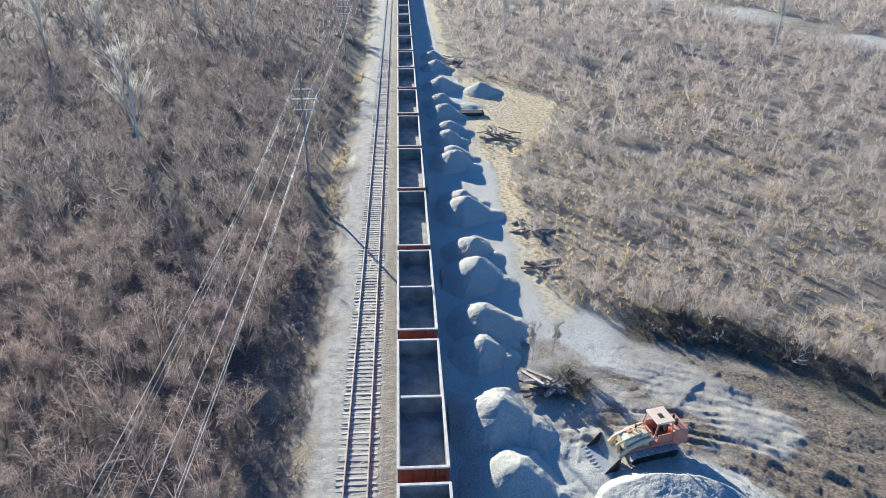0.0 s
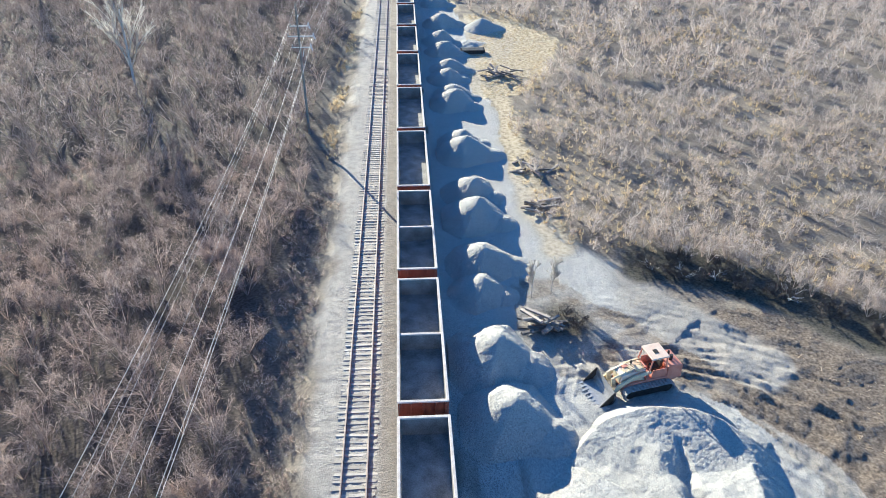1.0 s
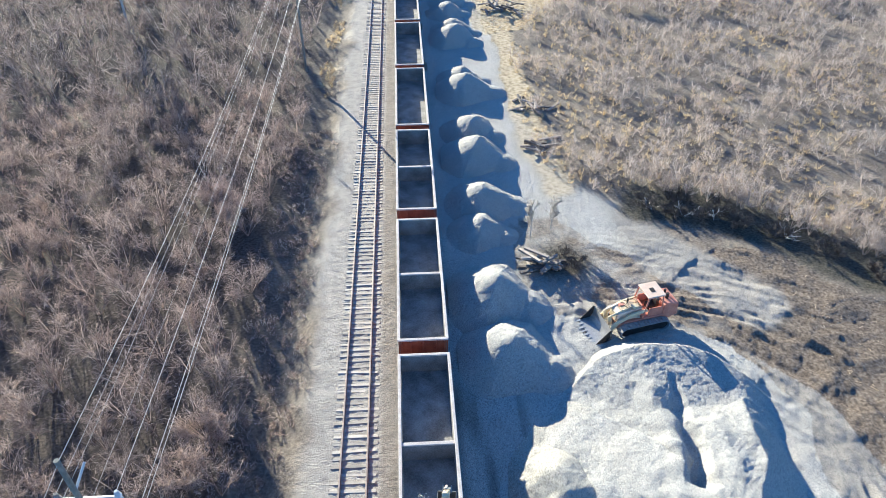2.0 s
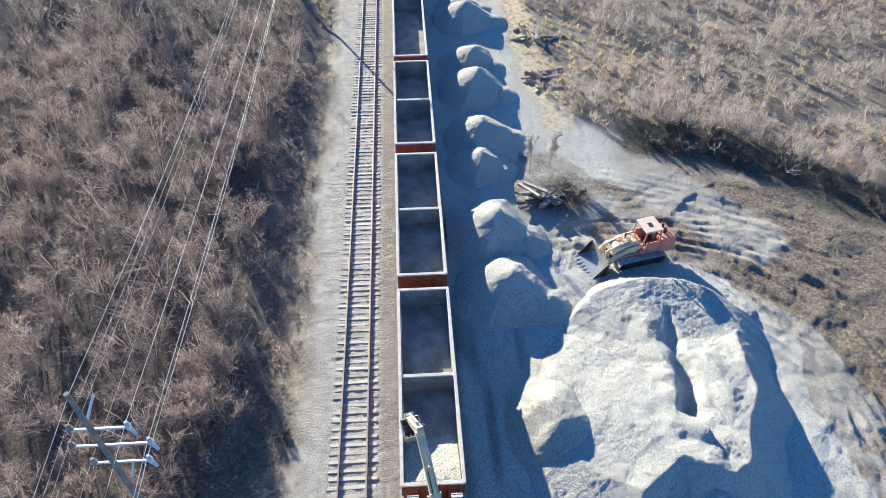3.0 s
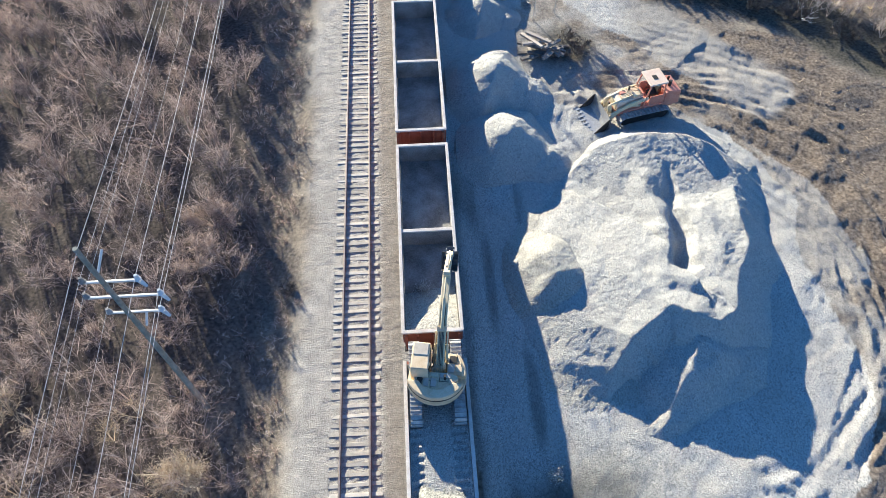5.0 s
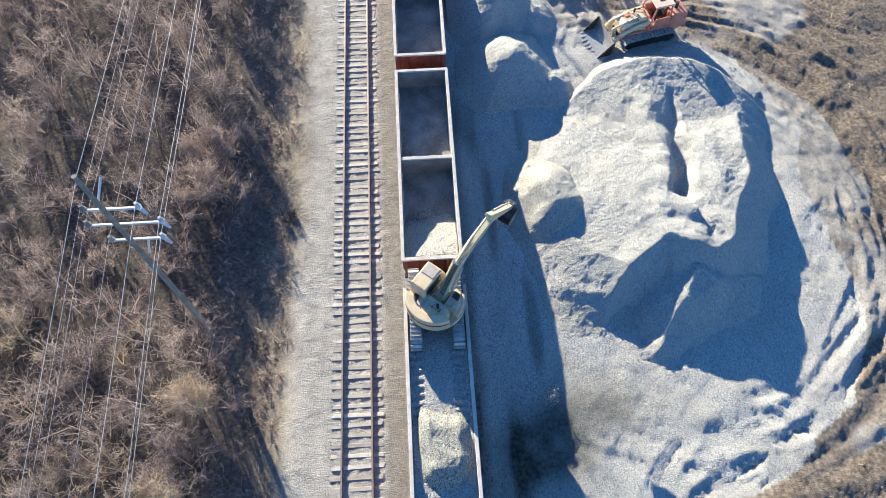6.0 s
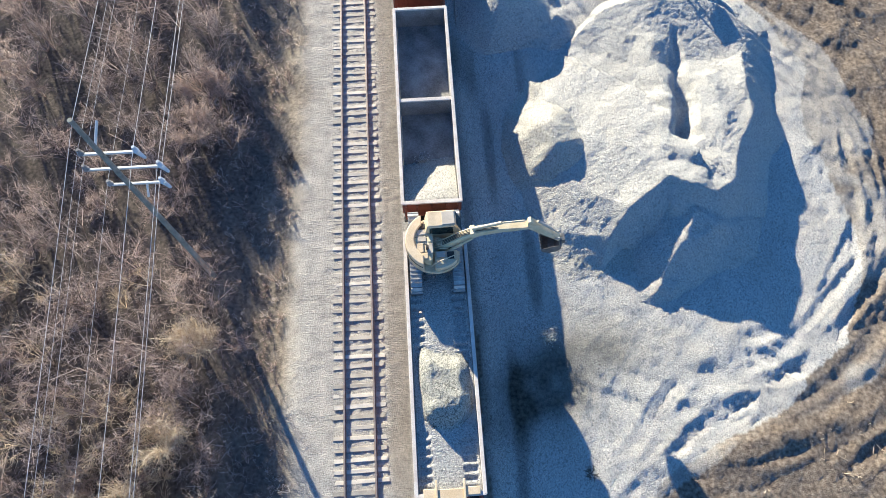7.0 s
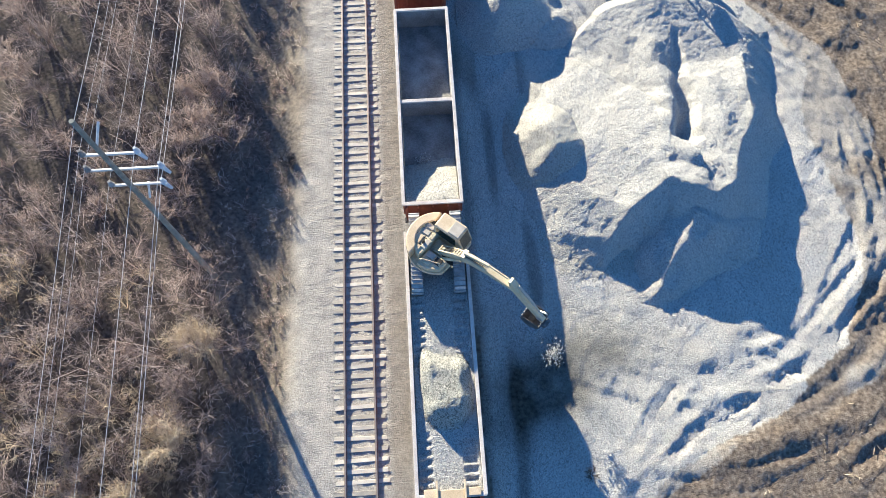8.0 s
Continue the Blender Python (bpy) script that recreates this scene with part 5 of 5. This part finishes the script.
    cut = lambda x, y: inside(x, y, MUD) & (x > 14) & ((y < 2) | (x > 27)) & (fbm(x, y, 3, 197, 3) > 0.47)
    brush("fallen_stick", "pale broken branches and straw trodden into the mud", TWIG_TAN, (14, 40, -6, 38), 1.0, 0.9, 0.25, (2, 2, 2), 0.013, cut, 41, 2.5, "sticks")
    edge = lambda x, y: left_keep(x, y) & (fbm(x, y, 4, 63, 3) > 0.38)
    brush("brush", "straw-coloured dry brush among the thicket", TWIG_TAN, (-32, -11, -7, 10), 2.1, 1.7, 3.2, (7, 4, 10), 0.0115, edge, 44)
    # single shrubs with a colour of their own
    red, straw = "pale reddish bare shrub at the thicket's edge", "straw-coloured dry shrub at the thicket's edge"
    for x, y, r, h, mm, lab in ((-13.6, 19.6, 2.1, 3.0, TWIG_TAN2, red), (-13.0, 22.4, 2.0, 3.0, TWIG_TAN2, red), (-12.4, 6.6, 1.8, 3.4, TWIG_TAN, straw), (-16.8, 45.6, 2.6, 4.0, TWIG_RED, "reddish bare shrub above the thicket"), (-15.0, 43.6, 2.2, 3.6, TWIG_RED, "reddish bare shrub above the thicket"), (-13.4, 1.8, 1.9, 3.8, TWIG_TAN, straw), (-12.8, -1.8, 1.8, 3.6, TWIG_TAN, straw), (-17.5, 0.4, 1.5, 2.4, TWIG_TAN2, "pale reddish bare shrub in the thicket"), (-15.0, -1.0, 1.8, 3.8, TWIG_TAN, "straw-coloured dry shrub in the thicket")):
        shrub("shrub", lab, mm, x, y, r, h, (14, 8, 22), 0.013, int(abs(x * 100)))
    shrub("weed_clump", "dark rust-brown weed clump beside the ballast", STICK, -8.2, 17.6, 0.7, 1.0, (8, 5, 10), 0.018, 31, "weed")
    shrub("weed_clump", "dark dry weed clump on the gravel", STICK, 6.9, -0.75, 0.5, 0.8, (6, 4, 8), 0.016, 32, "weed")
    # cut brush and roots at the field's edge
    for k, (x, y) in enumerate(((20.0, 44.6), (22.2, 43.4), (24.6, 42.6), (27, 41.2), (29.5, 39.8), (32.4, 37.0), (35.0, 34.0), (26.2, 43.6), (22.8, 45.2))):
        shrub("brush_heap", "dark heap of cut branches and roots", STICK, x, y, 2.3, 1.2, (14, 6, 9), 0.024, 77 + k, "brush heap")
        if k in (0, 1, 2, 4):
            shrub("branch_pile", "pale cut branches on the dark brush heap", PALETWIG, x + 0.6, y - 0.4, 1.9, 1.3, (4, 3, 4), 0.016, 90 + k, "branch pile")
    for k, (x, y) in enumerate(((11.3, 38.2), (12.4, 37.3), (11.8, 36.6))):
        shrub("brush_heap", "tangled dark cut branches behind the old ties", STICK, x, y, 1.3, 0.9, (8, 5, 8), 0.018, 60 + k, "brush heap")



all_brush()


# ---- single bare trees ----
def bare_tree(x, y, height, seed, label, wide=0.75):
    rng = random.Random(seed)
    t = tagged(empty("tree", pose(x, y, -0.5)), label, "tree", "bare trees")
    trunk, limbs, fine = bmesh.new(), bmesh.new(), []

    def grow(p, d, ln, r, depth):
        q = p + d * ln
        tgt = trunk if depth == 0 else limbs
        if depth < 3:
            cyl(tgt, p, q, r, r * 0.68, 7 if depth < 2 else 4, False)
        else:
            s = d.cross(Vector((rng.gauss(0, 1), rng.gauss(0, 1), rng.gauss(0, 1)))).normalized() * max(r, 0.03)
            fine.append((p - s, p + s, q))
        if depth == 4:
            return
        for k in range(11 if depth == 0 else 4 if depth < 3 else 5):
            a = rng.uniform(0, 2 * math.pi)
            dd = (d + wide * rng.uniform(0.45, 0.95) * Vector((math.cos(a), math.sin(a), rng.uniform(0.0, 0.8)))).normalized()
            at = rng.uniform(0.3, 1.0) if depth == 0 else rng.uniform(0.4, 1.0)
            grow(p + d * ln * at, dd, ln * (rng.uniform(0.3, 0.42) if depth == 0 else rng.uniform(0.5, 0.7)), r * 0.55, depth + 1)

    grow(Vector((0, 0, 0)), Vector((0.03, 0.02, 1)).normalized(), height * 0.78, height * 0.012, 0)
    part("trunk", trunk, BARK, t, "pale bare trunk")
    part("branch", limbs, PALETWIG, t)
    v = np.array([c for f in fine for c in f])
    crown = raw("crown", v, np.arange(len(v)).reshape(-1, 3), PALETWIG)
    crown.parent = t


def trees():
    bare_tree(-37.0, 88.0, 14.5, 1, "tall pale bare sycamore above the thicket")
    bare_tree(-36.0, 166.0, 15.0, 2, "tall pale bare tree far in the thicket")
    bare_tree(-44.0, 172.0, 13.0, 3, "tall pale bare tree far in the thicket")
    bare_tree(88.0, 157.0, 17.0, 4, "large pale bare tree beside the lane")
    bare_tree(104.0, 162.0, 9.0, 5, "dark bare tree beside the lane")
    bare_tree(60.0, 168.0, 10.0, 6, "pale bare sapling in the field")
    bare_tree(-75.0, 146.0, 12.0, 7, "bare tree above the thicket")
    bare_tree(-66.0, 152.0, 11.0, 8, "bare tree above the thicket")
    for k, (x, y, h) in enumerate(((-52, 178, 15), (-62, 192, 16), (-84, 186, 14), (-98, 204, 16), (-30, 196, 15), (-110, 190, 14))):
        bare_tree(x, y, h, 20 + k, "tall grey bare tree far in the thicket", 0.55)
    for k, (x, y, h) in enumerate(((20, 178, 11), (27, 186, 12), (34, 172, 10), (42, 182, 12), (50, 176, 11), (24, 164, 9))):
        bare_tree(x, y, h, 30 + k, "slender pale bare tree in the field", 0.5)
    bare_tree(9.2, 40.6, 3.2, 9, "bare sapling beside the old ties", 0.6)
    bare_tree(11.0, 41.4, 2.8, 10, "bare sapling beside the old ties", 0.6)


trees()


# ---- stones that fall from the bucket ----
def falling_gravel(count, spread, seed):
    rng = random.Random(seed)
    bm = bmesh.new()
    for k in range(count):
        q = Vector((rng.gauss(0, spread), rng.gauss(0, spread), rng.gauss(0, spread * 1.3)))
        r = rng.uniform(0.02, 0.055)
        bmesh.ops.create_icosphere(bm, subdivisions=1, radius=r, matrix=pose(*q, rng.uniform(0, 180), rng.uniform(0, 180)) @ Matrix.Diagonal((1, rng.uniform(0.6, 1), rng.uniform(0.5, 0.9), 1)))
    return tagged(link("falling_gravel", bm, GRAVEL), "loose stones falling from the excavator bucket", "falling gravel", kind="stuff")


POUR, SPILL = falling_gravel(200, 0.2, 3), falling_gravel(220, 0.22, 4)


# ---- movements ----
def arm_pose(theta, alpha, beta, gamma):
    """Poses of house, boom, stick and bucket in the excavator's space, from swing, boom, stick and bucket angles."""
    house = pose(0, 0, 0, 0, 0, theta)
    boom = house @ pose(0.14, FOOT_Y, FOOT_Z, alpha)
    elbow = boom @ Vector((0, BOOM_L, 0))
    turn = pose(0, 0, 0, 0, 0, theta)
    stick = Matrix.Translation(elbow) @ turn @ pose(0, 0, 0, beta)
    pin = stick @ Vector((0, STICK_L, 0))
    return house, boom, stick, Matrix.Translation(pin) @ turn @ pose(0, 0, 0, gamma)


ARM = [
    (0.0, -80, 22, -55, -120),
    (0.8, -70, 34, -60, -130),
    (1.6, -25, 50, -55, -125),
    (2.4, 12, 57, -45, -115),
    (3.0, 15, 55, -42, -108),
    (3.5, 12, 45, -40, -98),
    (4.0, 6, 38, -33, -86),
    (4.5, 3, 32, -29, -78),
    (4.7, 1, 31, -29, -76),
    (5.2, -14, 30, -32, -76),
    (5.8, -33, 29, -36, -80),
    (6.0, -40, 28, -37, -82),
    (6.5, -62, 22, -46, -88),
    (7.0, -89, 21, -48, -92),
    (7.5, -113, 22, -50, -100),
    (8.0, -130, 20, -40, -112),
]


def motions():
    ex, house, boom, stick, bucket = EXC
    rows = []
    for a, b in zip(ARM[:-1], ARM[1:]):
        for k in range(2):
            rows.append([u + (v - u) * k / 2 for u, v in zip(a, b)])
    rows.append(list(ARM[-1]))
    poses = [(r[0], arm_pose(*r[1:])) for r in rows]
    for i, ob in enumerate((house, boom, stick, bucket)):
        walk(ob, [(t, p[i]) for t, p in poses])
    walk(POUR, [(0.0, pose(-0.35, 16.4, 1.3)), (1.5, pose(-0.35, 16.4, 1.3)), (3.2, pose(-0.9, 14.6, 5.0)), (4.2, pose(-0.4, 15.9, 4.3, 0, 0, 20)), (4.5, pose(-0.45, 16.0, 3.7, 20, 0, 40)), (4.8, pose(-0.45, 16.1, 2.4, 30, 0, 60)), (5.1, pose(-0.4, 16.1, 1.2, 30, 0, 70)), (8.0, pose(-0.4, 16.1, 1.2, 30, 0, 70))])
    walk(SPILL, [(0.0, pose(5.6, 6.0, -0.3)), (6.9, pose(5.6, 6.0, -0.3)), (7.5, pose(5.3, 7.3, 2.4, 0, 20, 30)), (8.0, pose(5.5, 4.9, 1.5, 0, 40, 60))])


motions()
